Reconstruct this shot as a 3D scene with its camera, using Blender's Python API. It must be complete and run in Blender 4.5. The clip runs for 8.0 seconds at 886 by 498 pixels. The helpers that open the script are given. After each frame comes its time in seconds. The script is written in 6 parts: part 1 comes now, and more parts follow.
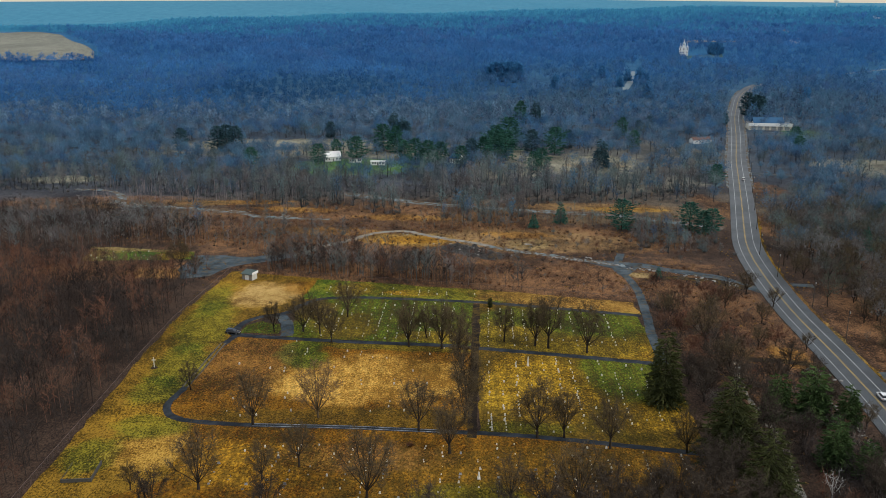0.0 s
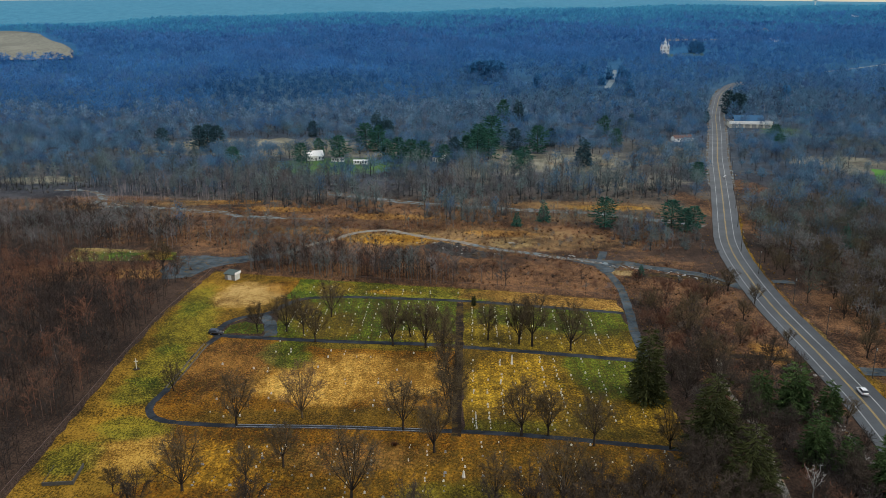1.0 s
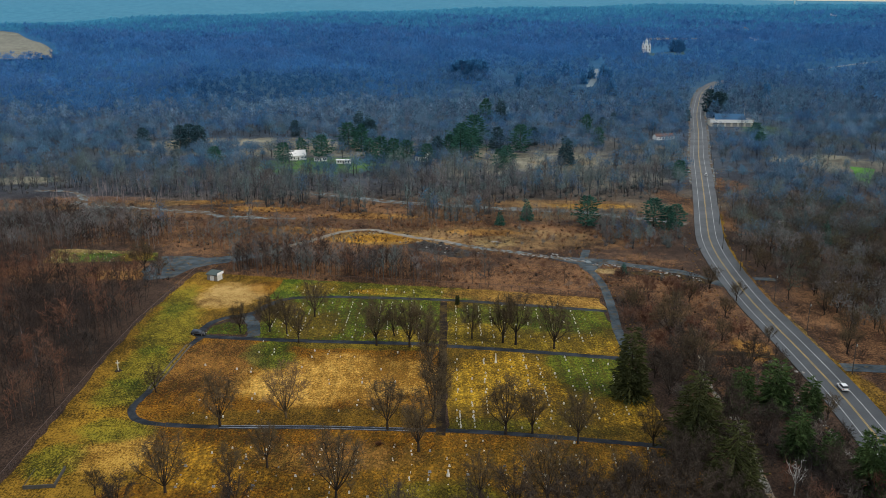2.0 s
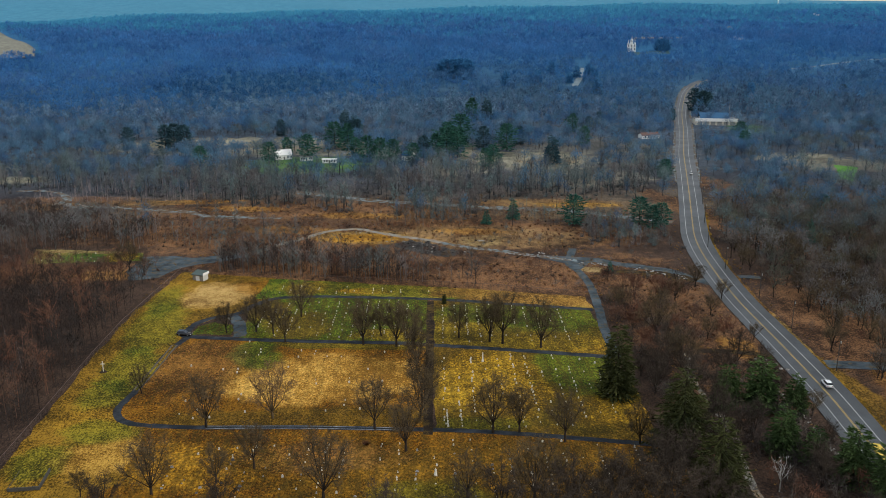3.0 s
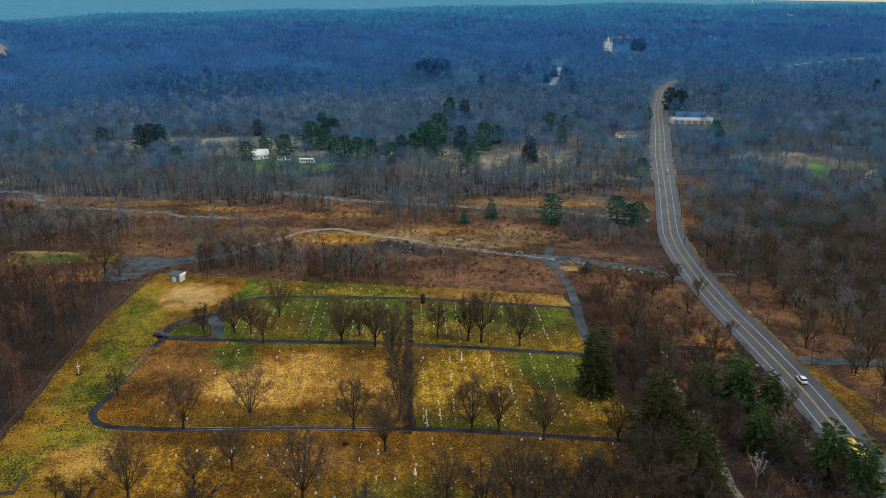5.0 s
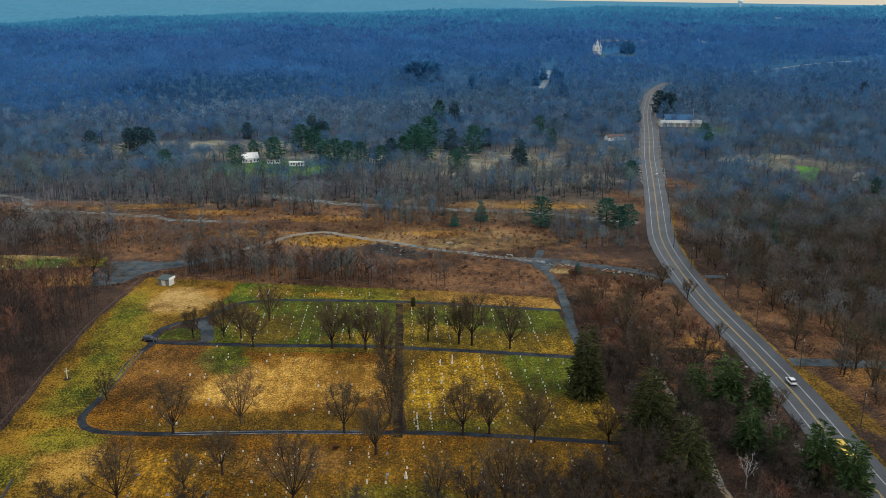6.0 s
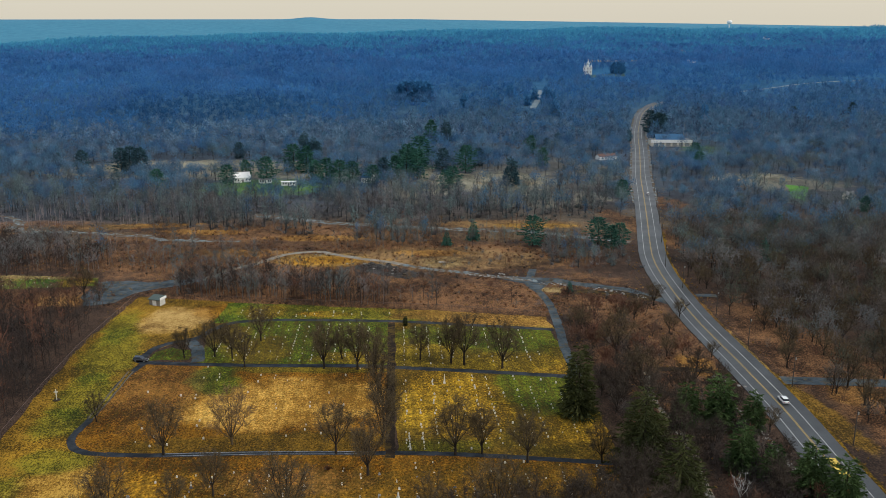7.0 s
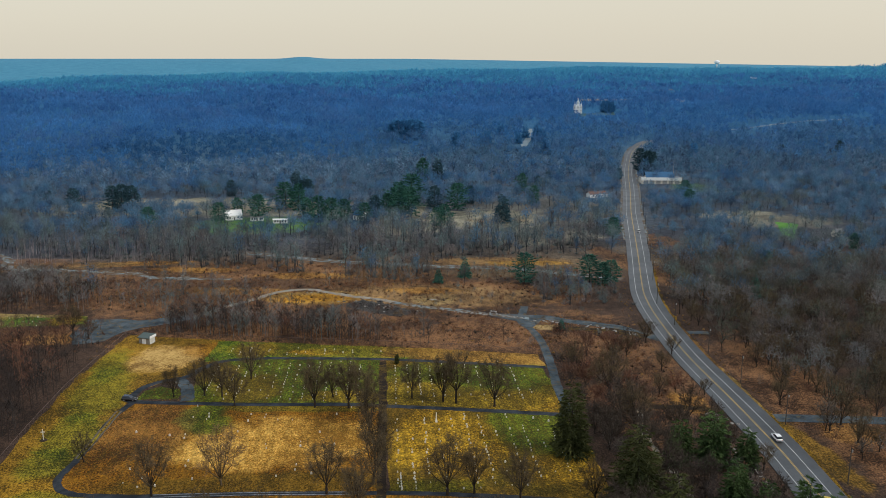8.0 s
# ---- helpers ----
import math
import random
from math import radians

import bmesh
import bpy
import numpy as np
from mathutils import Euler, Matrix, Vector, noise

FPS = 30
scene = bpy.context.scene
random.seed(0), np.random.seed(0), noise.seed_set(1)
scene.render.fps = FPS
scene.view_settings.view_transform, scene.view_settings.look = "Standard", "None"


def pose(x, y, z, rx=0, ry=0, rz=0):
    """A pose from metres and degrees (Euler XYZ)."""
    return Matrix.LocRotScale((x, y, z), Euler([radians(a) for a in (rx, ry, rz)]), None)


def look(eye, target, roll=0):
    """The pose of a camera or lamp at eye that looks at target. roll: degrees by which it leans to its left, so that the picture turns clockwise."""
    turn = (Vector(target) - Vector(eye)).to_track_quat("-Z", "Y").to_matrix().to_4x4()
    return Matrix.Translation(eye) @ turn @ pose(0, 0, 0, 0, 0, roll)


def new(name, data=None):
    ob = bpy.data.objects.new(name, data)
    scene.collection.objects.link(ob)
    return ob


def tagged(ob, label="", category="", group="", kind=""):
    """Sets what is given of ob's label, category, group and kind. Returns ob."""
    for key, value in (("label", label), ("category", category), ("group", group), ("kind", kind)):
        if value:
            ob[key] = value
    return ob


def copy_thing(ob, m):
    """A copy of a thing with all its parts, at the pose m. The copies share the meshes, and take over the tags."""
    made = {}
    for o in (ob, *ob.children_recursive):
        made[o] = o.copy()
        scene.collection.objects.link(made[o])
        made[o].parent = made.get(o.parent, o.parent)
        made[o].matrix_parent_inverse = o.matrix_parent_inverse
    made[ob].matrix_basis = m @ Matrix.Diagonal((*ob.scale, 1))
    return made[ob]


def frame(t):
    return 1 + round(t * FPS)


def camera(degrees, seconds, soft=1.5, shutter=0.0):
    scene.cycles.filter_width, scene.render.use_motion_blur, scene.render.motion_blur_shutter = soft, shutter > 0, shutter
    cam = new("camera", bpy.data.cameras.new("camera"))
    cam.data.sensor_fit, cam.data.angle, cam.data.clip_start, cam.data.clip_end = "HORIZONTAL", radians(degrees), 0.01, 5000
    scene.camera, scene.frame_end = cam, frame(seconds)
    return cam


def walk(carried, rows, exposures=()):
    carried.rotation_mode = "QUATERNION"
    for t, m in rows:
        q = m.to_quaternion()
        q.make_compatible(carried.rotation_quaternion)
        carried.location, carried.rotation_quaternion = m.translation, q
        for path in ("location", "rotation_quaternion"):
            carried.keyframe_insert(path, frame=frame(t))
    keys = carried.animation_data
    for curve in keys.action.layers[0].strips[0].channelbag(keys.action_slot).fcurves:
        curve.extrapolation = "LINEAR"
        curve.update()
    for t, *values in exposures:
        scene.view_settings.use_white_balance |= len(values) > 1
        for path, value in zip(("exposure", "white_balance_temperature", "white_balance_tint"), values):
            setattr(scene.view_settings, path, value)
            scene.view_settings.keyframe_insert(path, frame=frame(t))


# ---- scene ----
cam = camera(54.6, 8.0, soft=0.7)
EYE = 110.0
# the camera hovers on one spot and turns: seconds, yaw, pitch, roll in degrees
ROWS = [
    (0.0, 0.000, -16.129, 0.304),
    (0.5, -0.620, -16.167, 0.352),
    (1.0, -1.155, -16.211, 0.316),
    (1.5, -1.745, -16.245, 0.296),
    (3.0, -3.222, -16.334, 0.246),
    (3.5, -3.609, -16.364, 0.187),
    (4.0, -4.033, -16.385, 0.178),
    (4.5, -4.363, -16.404, 0.136),
    (6.0, -5.363, -16.183, 0.089),
    (6.5, -5.664, -15.847, 0.057),
    (7.0, -5.903, -14.899, 0.055),
    (7.5, -6.181, -13.689, 0.029),
    (8.0, -6.462, -12.401, 0.000),
]
walk(cam, [(t, pose(0, 0, EYE, 90 + pitch, roll, yaw)) for t, yaw, pitch, roll in ROWS])

# ---- daylight: pale overcast with a wide, soft sun ----
SUN_UP, SUN_ROUND = 38.0, 118.0
world = bpy.data.worlds.new("sky")
scene.world = world
world.use_nodes = True
wn, wl = world.node_tree.nodes, world.node_tree.links
wn.clear()
sky = wn.new("ShaderNodeTexSky")
sky.sky_type, sky.sun_disc = "NISHITA", False
sky.sun_elevation, sky.sun_rotation = radians(SUN_UP), radians(SUN_ROUND)
sky.dust_density, sky.ozone_density = 3.0, 1.0
clear_sky = wn.new("ShaderNodeBackground")
clear_sky.inputs["Strength"].default_value = 0.03
# cloud: cream towards the horizon, cool grey overhead
way = wn.new("ShaderNodeTexCoord")
axes = wn.new("ShaderNodeSeparateXYZ")
cloud = wn.new("ShaderNodeValToRGB")
for stop, (at, colour) in zip((cloud.color_ramp.elements[0], cloud.color_ramp.elements[1], cloud.color_ramp.elements.new(0.5)), ((0.16, (0.70, 0.648, 0.532, 1)), (0.8, (0.42, 0.61, 0.84, 1)), (0.36, (0.48, 0.62, 0.78, 1)))):
    stop.position, stop.color = at, colour
overcast = wn.new("ShaderNodeBackground")
overcast.inputs["Strength"].default_value = 1.0
wl.new(way.outputs["Generated"], axes.inputs[0])
wl.new(axes.outputs["Z"], cloud.inputs["Fac"])
wl.new(cloud.outputs["Color"], overcast.inputs["Color"])
both = wn.new("ShaderNodeAddShader")
wout = wn.new("ShaderNodeOutputWorld")
wl.new(sky.outputs[0], clear_sky.inputs["Color"])
wl.new(clear_sky.outputs[0], both.inputs[0])
wl.new(overcast.outputs[0], both.inputs[1])
wl.new(both.outputs[0], wout.inputs["Surface"])
sun_data = bpy.data.lights.new("sun", "SUN")
sun_data.energy, sun_data.angle, sun_data.color = 1.5, radians(10), (1.0, 0.95, 0.86)
sun = new("sun", sun_data)
a, b = radians(SUN_UP), radians(SUN_ROUND)
sun.matrix_world = look((400 * math.sin(b) * math.cos(a), 400 * math.cos(b) * math.cos(a), 400 * math.sin(a)), (0, 0, 0))
scene.view_settings.exposure = -0.1

# ---- materials ----
def nodes_of(name):
    m = bpy.data.materials.new(name)
    m.use_nodes = True
    return m, m.node_tree.nodes, m.node_tree.links, m.node_tree.nodes["Principled BSDF"]


def place_node(n):
    return n.new("ShaderNodeNewGeometry").outputs["Position"]


def noise_node(n, l, where, scale, detail=4.0, rough=0.6, distort=0.0):
    t = n.new("ShaderNodeTexNoise")
    t.inputs["Scale"].default_value, t.inputs["Detail"].default_value = scale, detail
    t.inputs["Roughness"].default_value, t.inputs["Distortion"].default_value = rough, distort
    l.new(where, t.inputs["Vector"])
    return t.outputs["Fac"]


def ramp_node(n, l, fac, stops):
    r = n.new("ShaderNodeValToRGB")
    e = r.color_ramp.elements
    while len(e) < len(stops):
        e.new(0.5)
    for i, (at, colour) in enumerate(stops):
        e[i].position, e[i].color = at, (*colour, 1)
    l.new(fac, r.inputs["Fac"])
    return r.outputs["Color"]


def mix_node(n, l, fac, a, b, blend="MIX"):
    m = n.new("ShaderNodeMix")
    m.data_type, m.blend_type, m.clamp_factor = "RGBA", blend, True
    for value, slot in ((fac, m.inputs["Factor"]), (a, m.inputs["A"]), (b, m.inputs["B"])):
        if isinstance(value, (int, float)):
            slot.default_value = value
        elif isinstance(value, tuple):
            slot.default_value = (*value, 1)
        else:
            l.new(value, slot)
    return m.outputs["Result"]


def math_node(n, l, op, a, b=0.0, clamp=False):
    m = n.new("ShaderNodeMath")
    m.operation, m.use_clamp = op, clamp
    for value, slot in ((a, m.inputs[0]), (b, m.inputs[1])):
        if isinstance(value, (int, float)):
            slot.default_value = value
        else:
            l.new(value, slot)
    return m.outputs[0]


def bump_node(n, l, bsdf, height, strength, distance):
    b = n.new("ShaderNodeBump")
    b.inputs["Strength"].default_value, b.inputs["Distance"].default_value = strength, distance
    l.new(height, b.inputs["Height"])
    l.new(b.outputs["Normal"], bsdf.inputs["Normal"])


def blob_node(n, l, where, wobble, cx, cy, rx, ry, turn=0.0, soft=0.5):
    """1 inside a ragged oval of the ground, 0 outside."""
    m = n.new("ShaderNodeMapping")
    m.vector_type = "TEXTURE"
    m.inputs["Location"].default_value = (cx, cy, 0)
    m.inputs["Rotation"].default_value = (0, 0, radians(turn))
    m.inputs["Scale"].default_value = (rx, ry, 1e5)
    l.new(where, m.inputs["Vector"])
    d = n.new("ShaderNodeVectorMath")
    d.operation = "LENGTH"
    l.new(m.outputs[0], d.inputs[0])
    r = math_node(n, l, "ADD", d.outputs["Value"], wobble)
    k = n.new("ShaderNodeMapRange")
    k.interpolation_type = "SMOOTHSTEP"
    for i, v in ((1, 1.0 + soft / 2), (2, 1.0 - soft / 2), (3, 0.0), (4, 1.0)):
        k.inputs[i].default_value = v
    l.new(r, k.inputs[0])
    return k.outputs[0]


def soil(name, base, blobs, fine=1.0, bump=0.25, wobble=1.1, rows=0.0):
    """Ground cover: base colour stops over noise, with ragged ovals of other growth (colours, cx, cy, rx, ry, turn, strength)."""
    m, n, l, bsdf = nodes_of(name)
    p = place_node(n)
    blown = n.new("ShaderNodeMapping")
    blown.inputs["Rotation"].default_value = (0, 0, radians(8))
    blown.inputs["Scale"].default_value = (1.0, 0.62, 1)
    l.new(p, blown.inputs["Vector"])
    grain = noise_node(n, l, blown.outputs[0], 1.9 * fine, 5, 0.74)
    clump = noise_node(n, l, blown.outputs[0], 0.3 * fine, 5, 0.7)
    broad = noise_node(n, l, p, 0.035 * fine, 3, 0.6)
    mixed = math_node(n, l, "ADD", math_node(n, l, "MULTIPLY", grain, 0.52), math_node(n, l, "ADD", math_node(n, l, "MULTIPLY", clump, 0.22), math_node(n, l, "MULTIPLY", broad, 0.26)))
    stretch = n.new("ShaderNodeMapRange")
    for i, v in ((1, 0.43), (2, 0.57), (3, 0.0), (4, 1.0)):
        stretch.inputs[i].default_value = v
    l.new(mixed, stretch.inputs[0])
    fac = stretch.outputs[0]
    colour = ramp_node(n, l, fac, base)
    shift = math_node(n, l, "MULTIPLY", math_node(n, l, "SUBTRACT", noise_node(n, l, p, 0.11, 5, 0.7), 0.5), wobble * 1.6)
    for stops, cx, cy, rx, ry, turn, strength in blobs:
        k = blob_node(n, l, p, math_node(n, l, "MULTIPLY", shift, min(1.0, 40 / min(rx, ry))), cx, cy, rx, ry, turn)
        k = math_node(n, l, "MULTIPLY", k, strength)
        colour = mix_node(n, l, k, colour, ramp_node(n, l, fac, stops))
    if rows:
        # sunken graves: broken dark rows
        turned = n.new("ShaderNodeMapping")
        turned.inputs["Rotation"].default_value = (0, 0, radians(8))
        turned.inputs["Scale"].default_value = (1.15, 0.85, 1)
        l.new(p, turned.inputs["Vector"])
        v = n.new("ShaderNodeTexVoronoi")
        v.inputs["Scale"].default_value, v.inputs["Randomness"].default_value = 1.0, 0.8
        l.new(turned.outputs[0], v.inputs["Vector"])
        k = n.new("ShaderNodeMapRange")
        for i, value in ((1, 0.40), (2, 0.66), (3, 0.0), (4, min(1.0, 1.5 * rows))):
            k.inputs[i].default_value = value
        l.new(math_node(n, l, "ADD", v.outputs["Distance"], math_node(n, l, "MULTIPLY", math_node(n, l, "SUBTRACT", grain, 0.5), 1.2)), k.inputs[0])
        colour = mix_node(n, l, k.outputs[0], colour, (0.055, 0.04, 0.006))
        lines = n.new("ShaderNodeTexWave")
        lines.bands_direction = "X"
        for key, value in (("Scale", 0.073), ("Distortion", 2.2), ("Detail", 3.0), ("Detail Scale", 1.2), ("Detail Roughness", 0.7)):
            lines.inputs[key].default_value = value
        l.new(p, lines.inputs["Vector"])
        worn = n.new("ShaderNodeMapRange")
        for i, value in ((1, 0.55), (2, 0.95), (3, 0.0), (4, 0.75 * rows)):
            worn.inputs[i].default_value = value
        l.new(lines.outputs["Fac"], worn.inputs[0])
        colour = mix_node(n, l, worn.outputs[0], colour, (0.06, 0.036, 0.006))
    l.new(colour, bsdf.inputs["Base Color"])
    bsdf.inputs["Roughness"].default_value = 0.95
    bsdf.inputs["Specular IOR Level"].default_value = 0.15
    bump_node(n, l, bsdf, fac, bump, 0.35)
    return m


def stems(name, dark, light, scale=0.06, rough=0.9, sheer=0.0, other=None, cell=0.0):
    """Bark, twigs or needles, whose colour drifts from plant to plant; sheer crowns let light through.
    cell: metres from one plant to the next, where single crowns differ; other: the colour of some of them."""
    m, n, l, bsdf = nodes_of(name)
    p = place_node(n)
    f = noise_node(n, l, p, scale, 3, 0.7)
    g = noise_node(n, l, p, 1.7, 2, 0.6)
    f = math_node(n, l, "ADD", math_node(n, l, "MULTIPLY", f, 0.7), math_node(n, l, "MULTIPLY", g, 0.3))
    tint = None
    if cell:
        flat = n.new("ShaderNodeMapping")
        flat.inputs["Scale"].default_value = (1 / cell, 1 / cell, 0)
        l.new(p, flat.inputs["Vector"])
        v = n.new("ShaderNodeTexVoronoi")
        v.inputs["Scale"].default_value = 1.0
        l.new(flat.outputs[0], v.inputs["Vector"])
        apart = n.new("ShaderNodeSeparateColor")
        l.new(v.outputs["Color"], apart.inputs[0])
        f = math_node(n, l, "ADD", math_node(n, l, "MULTIPLY", f, 0.6), math_node(n, l, "ADD", math_node(n, l, "MULTIPLY", apart.outputs[0], 0.3), 0.05))
        tint = math_node(n, l, "MULTIPLY", apart.outputs[1], apart.outputs[1])
    colour = ramp_node(n, l, f, [(0.36, dark), (0.64, light)])
    if other and tint:
        colour = mix_node(n, l, tint, colour, other)
    l.new(colour, bsdf.inputs["Base Color"])
    bsdf.inputs["Roughness"].default_value = rough
    bsdf.inputs["Specular IOR Level"].default_value = 0.15
    if sheer:
        through_light = n.new("ShaderNodeBsdfTranslucent")
        l.new(colour, through_light.inputs["Color"])
        both = n.new("ShaderNodeMixShader")
        both.inputs[0].default_value = sheer
        l.new(bsdf.outputs[0], both.inputs[1])
        l.new(through_light.outputs[0], both.inputs[2])
        l.new(both.outputs[0], n["Material Output"].inputs["Surface"])
    return m


def paint(name, colour, rough=0.6, metal=0.0, wear=0.12, scale=1.5, grime=(0.12, 0.11, 0.1)):
    m, n, l, bsdf = nodes_of(name)
    p = place_node(n)
    f = noise_node(n, l, p, scale, 5, 0.7)
    g = noise_node(n, l, p, scale * 9, 3, 0.6)
    k = math_node(n, l, "MULTIPLY", math_node(n, l, "MULTIPLY", f, g), wear * 4)
    l.new(mix_node(n, l, k, colour, grime), bsdf.inputs["Base Color"])
    bsdf.inputs["Roughness"].default_value, bsdf.inputs["Metallic"].default_value = rough, metal
    return m


def paving(name, dark, light, patch=None, cover=0.49, rough=0.85, scale=0.5, wet=0.0, shine=0.25, relief=0.2):
    m, n, l, bsdf = nodes_of(name)
    p = place_node(n)
    f = noise_node(n, l, p, scale * 0.35, 5, 0.65, 0.4)
    g = noise_node(n, l, p, scale * 6, 4, 0.7)
    k = math_node(n, l, "ADD", math_node(n, l, "MULTIPLY", f, 0.65), math_node(n, l, "MULTIPLY", g, 0.35))
    colour = ramp_node(n, l, k, [(0.36, dark), (0.62, light)])
    if patch:
        q = noise_node(n, l, p, scale * 0.6, 5, 0.75)
        s = n.new("ShaderNodeMapRange")
        for i, v in ((1, cover), (2, cover + 0.08), (3, 0.0), (4, 0.9)):
            s.inputs[i].default_value = v
        l.new(q, s.inputs[0])
        colour = mix_node(n, l, s.outputs[0], colour, patch)
    l.new(colour, bsdf.inputs["Base Color"])
    if wet:
        w = ramp_node(n, l, f, [(0.42, (rough,) * 3), (0.6, (rough - wet,) * 3)])
        l.new(w, bsdf.inputs["Roughness"])
    else:
        bsdf.inputs["Roughness"].default_value = rough
    bsdf.inputs["Specular IOR Level"].default_value = shine
    bump_node(n, l, bsdf, g, relief, 0.05)
    return m


# colours of growth, each from its dark to its light
STRAW = [(0.1, (0.22, 0.10, 0.012)), (0.5, (0.52, 0.265, 0.042)), (0.9, (0.82, 0.49, 0.11))]
GOLD = [(0.1, (0.07, 0.034, 0.002)), (0.5, (0.36, 0.175, 0.008)), (0.9, (0.8, 0.45, 0.035))]
MIXED = [(0.1, (0.036, 0.022, 0.002)), (0.5, (0.14, 0.077, 0.006)), (0.9, (0.31, 0.17, 0.018))]
GREEN = [(0.1, (0.014, 0.027, 0.002)), (0.5, (0.054, 0.09, 0.006)), (0.9, (0.21, 0.24, 0.016))]
LAWN = [(0.1, (0.025, 0.06, 0.018)), (0.5, (0.05, 0.125, 0.035)), (0.9, (0.11, 0.2, 0.05))]
RUST = [(0.1, (0.022, 0.011, 0.006)), (0.5, (0.105, 0.05, 0.022)), (0.9, (0.28, 0.14, 0.06))]
AMBER = [(0.1, (0.05, 0.023, 0.006)), (0.5, (0.25, 0.115, 0.022)), (0.9, (0.5, 0.27, 0.065))]
TAWNY = [(0.1, (0.048, 0.031, 0.014)), (0.5, (0.215, 0.14, 0.055)), (0.9, (0.45, 0.32, 0.14))]
LITTER = [(0.1, (0.018, 0.012, 0.009)), (0.5, (0.045, 0.027, 0.019)), (0.9, (0.085, 0.052, 0.034))]
# ashen woodland floor, cooled by painted haze
ASHEN_HAZE = [(0.1, (0.016, 0.032, 0.038)), (0.5, (0.038, 0.062, 0.07)), (0.9, (0.085, 0.108, 0.108))]
OCHRE = [(0.1, (0.04, 0.015, 0.001)), (0.5, (0.185, 0.07, 0.003)), (0.9, (0.4, 0.175, 0.012))]
DUN = [(0.1, (0.06, 0.055, 0.045)), (0.5, (0.13, 0.12, 0.09)), (0.9, (0.24, 0.21, 0.15))]
HAY = [(0.1, (0.07, 0.066, 0.045)), (0.5, (0.2, 0.185, 0.125)), (0.9, (0.38, 0.345, 0.235))]
# far ground: haze painted into the colours of woodland floor, ridge and slope
UNDER_HAZE = [(0.1, (0.022, 0.03, 0.042)), (0.5, (0.045, 0.06, 0.08)), (0.9, (0.08, 0.105, 0.13))]
RIDGE_HAZE = [(0.1, (0.046, 0.185, 0.28)), (0.5, (0.056, 0.213, 0.318)), (0.9, (0.07, 0.24, 0.347))]
SLOPE_HAZE = [(0.1, (0.018, 0.1, 0.21)), (0.5, (0.024, 0.125, 0.26)), (0.9, (0.034, 0.15, 0.3))]

ground_mat = soil("rough_ground", LITTER, [
    (TAWNY, 30, 470, 200, 45, 0, 0.3),
    # woodland floor with a painted haze tint
    (UNDER_HAZE, 0, 860, 2500, 370, 0, 0.9), (ASHEN_HAZE, 0, 1150, 2500, 260, 0, 0.8),
    (RUST, 0, 338, 95, 34, -8, 0.9),
    (RUST, 100, 290, 22, 70, 0, 0.7),
    (AMBER, 110, 254, 6, 9, 0, 0.9),
    (RUST, -50, 425, 100, 55, 0, 0.85),
    (LITTER, -70, 428, 60, 14, -6, 0.5),
    (AMBER, -58, 414, 26, 7, -6, 0.6),
    (AMBER, -82, 460, 22, 6, -10, 0.8),
    (AMBER, -20, 440, 26, 6, -8, 0.8),
    (AMBER, -124, 478, 32, 6, 2, 0.9),
    (RUST, 45, 398, 62, 26, -10, 0.85), (LITTER, 13, 376, 20, 6, -40, 0.85), (TAWNY, 83, 339, 8, 3.5, -20, 0.9),
    (TAWNY, 40, 395, 50, 20, -10, 0.35),
    (TAWNY, -16, 398, 20, 10, 0, 0.9),
    (TAWNY, 40, 386, 10, 10, 0, 0.8),
    (AMBER, 82, 461, 42, 11, -6, 0.4), (GOLD, 100, 456, 22, 6, -6, 0.4),
    (AMBER, 36, 404, 18, 6, -6, 0.9),
    (OCHRE, -18, 396, 18, 7, 0, 0.9),
    (TAWNY, -165, 476, 40, 9, 4, 0.7),
    (RUST, -200, 480, 60, 16, 0, 0.7),
    (HAY, -80, 655, 150, 34, -5, 0.5),
    (HAY, -130, 685, 90, 26, -3, 0.85),
    (DUN, 150, 630, 60, 70, 0, 0.5),
    (DUN, -110, 660, 80, 14, -3, 0.8),
    (LAWN, -62, 588, 42, 30, 0, 0.9),
    (DUN, 30, 560, 10, 40, 8, 0.8),
    (DUN, 120, 530, 40, 30, 0, 0.7),
    (HAY, 98, 592, 42, 34, 0, 0.75), (HAY, 55, 600, 14, 50, 0, 0.7), (OCHRE, 106, 585, 20, 8, -6, 0.4), (HAY, -245, 548, 26, 12, 0, 0.8), (HAY, 285, 585, 30, 22, 0, 0.7), (GOLD, -15, 396, 24, 12, -10, 0.35),
    (RUST, 152, 250, 18, 70, 0, 0.8),
    (MIXED, 132, 216, 5, 24, 4, 0.75), (RUST, 149, 208, 10, 34, 0, 0.5), (AMBER, 150, 226, 9, 8, 0, 0.5),
    (RUST, 160, 430, 10, 70, 14, 0.8),
    (RUST, -135, 350, 42, 13, 0, 0.9), (AMBER, -120, 346, 16, 7, 0, 0.5), (DUN, 300, 560, 40, 25, 0, 0.7),
    (LAWN, 308, 722, 20, 26, 0, 0.7), (RUST, 192, 506, 12, 22, 0, 0.8),
    # blue haze painted over the far slope, then over the last ridge
    (SLOPE_HAZE, 0, 2280, 6000, 1290, 0, 1.0),
    (RIDGE_HAZE, 0, 4300, 9000, 1700, 0, 1.0),
], fine=1.0)
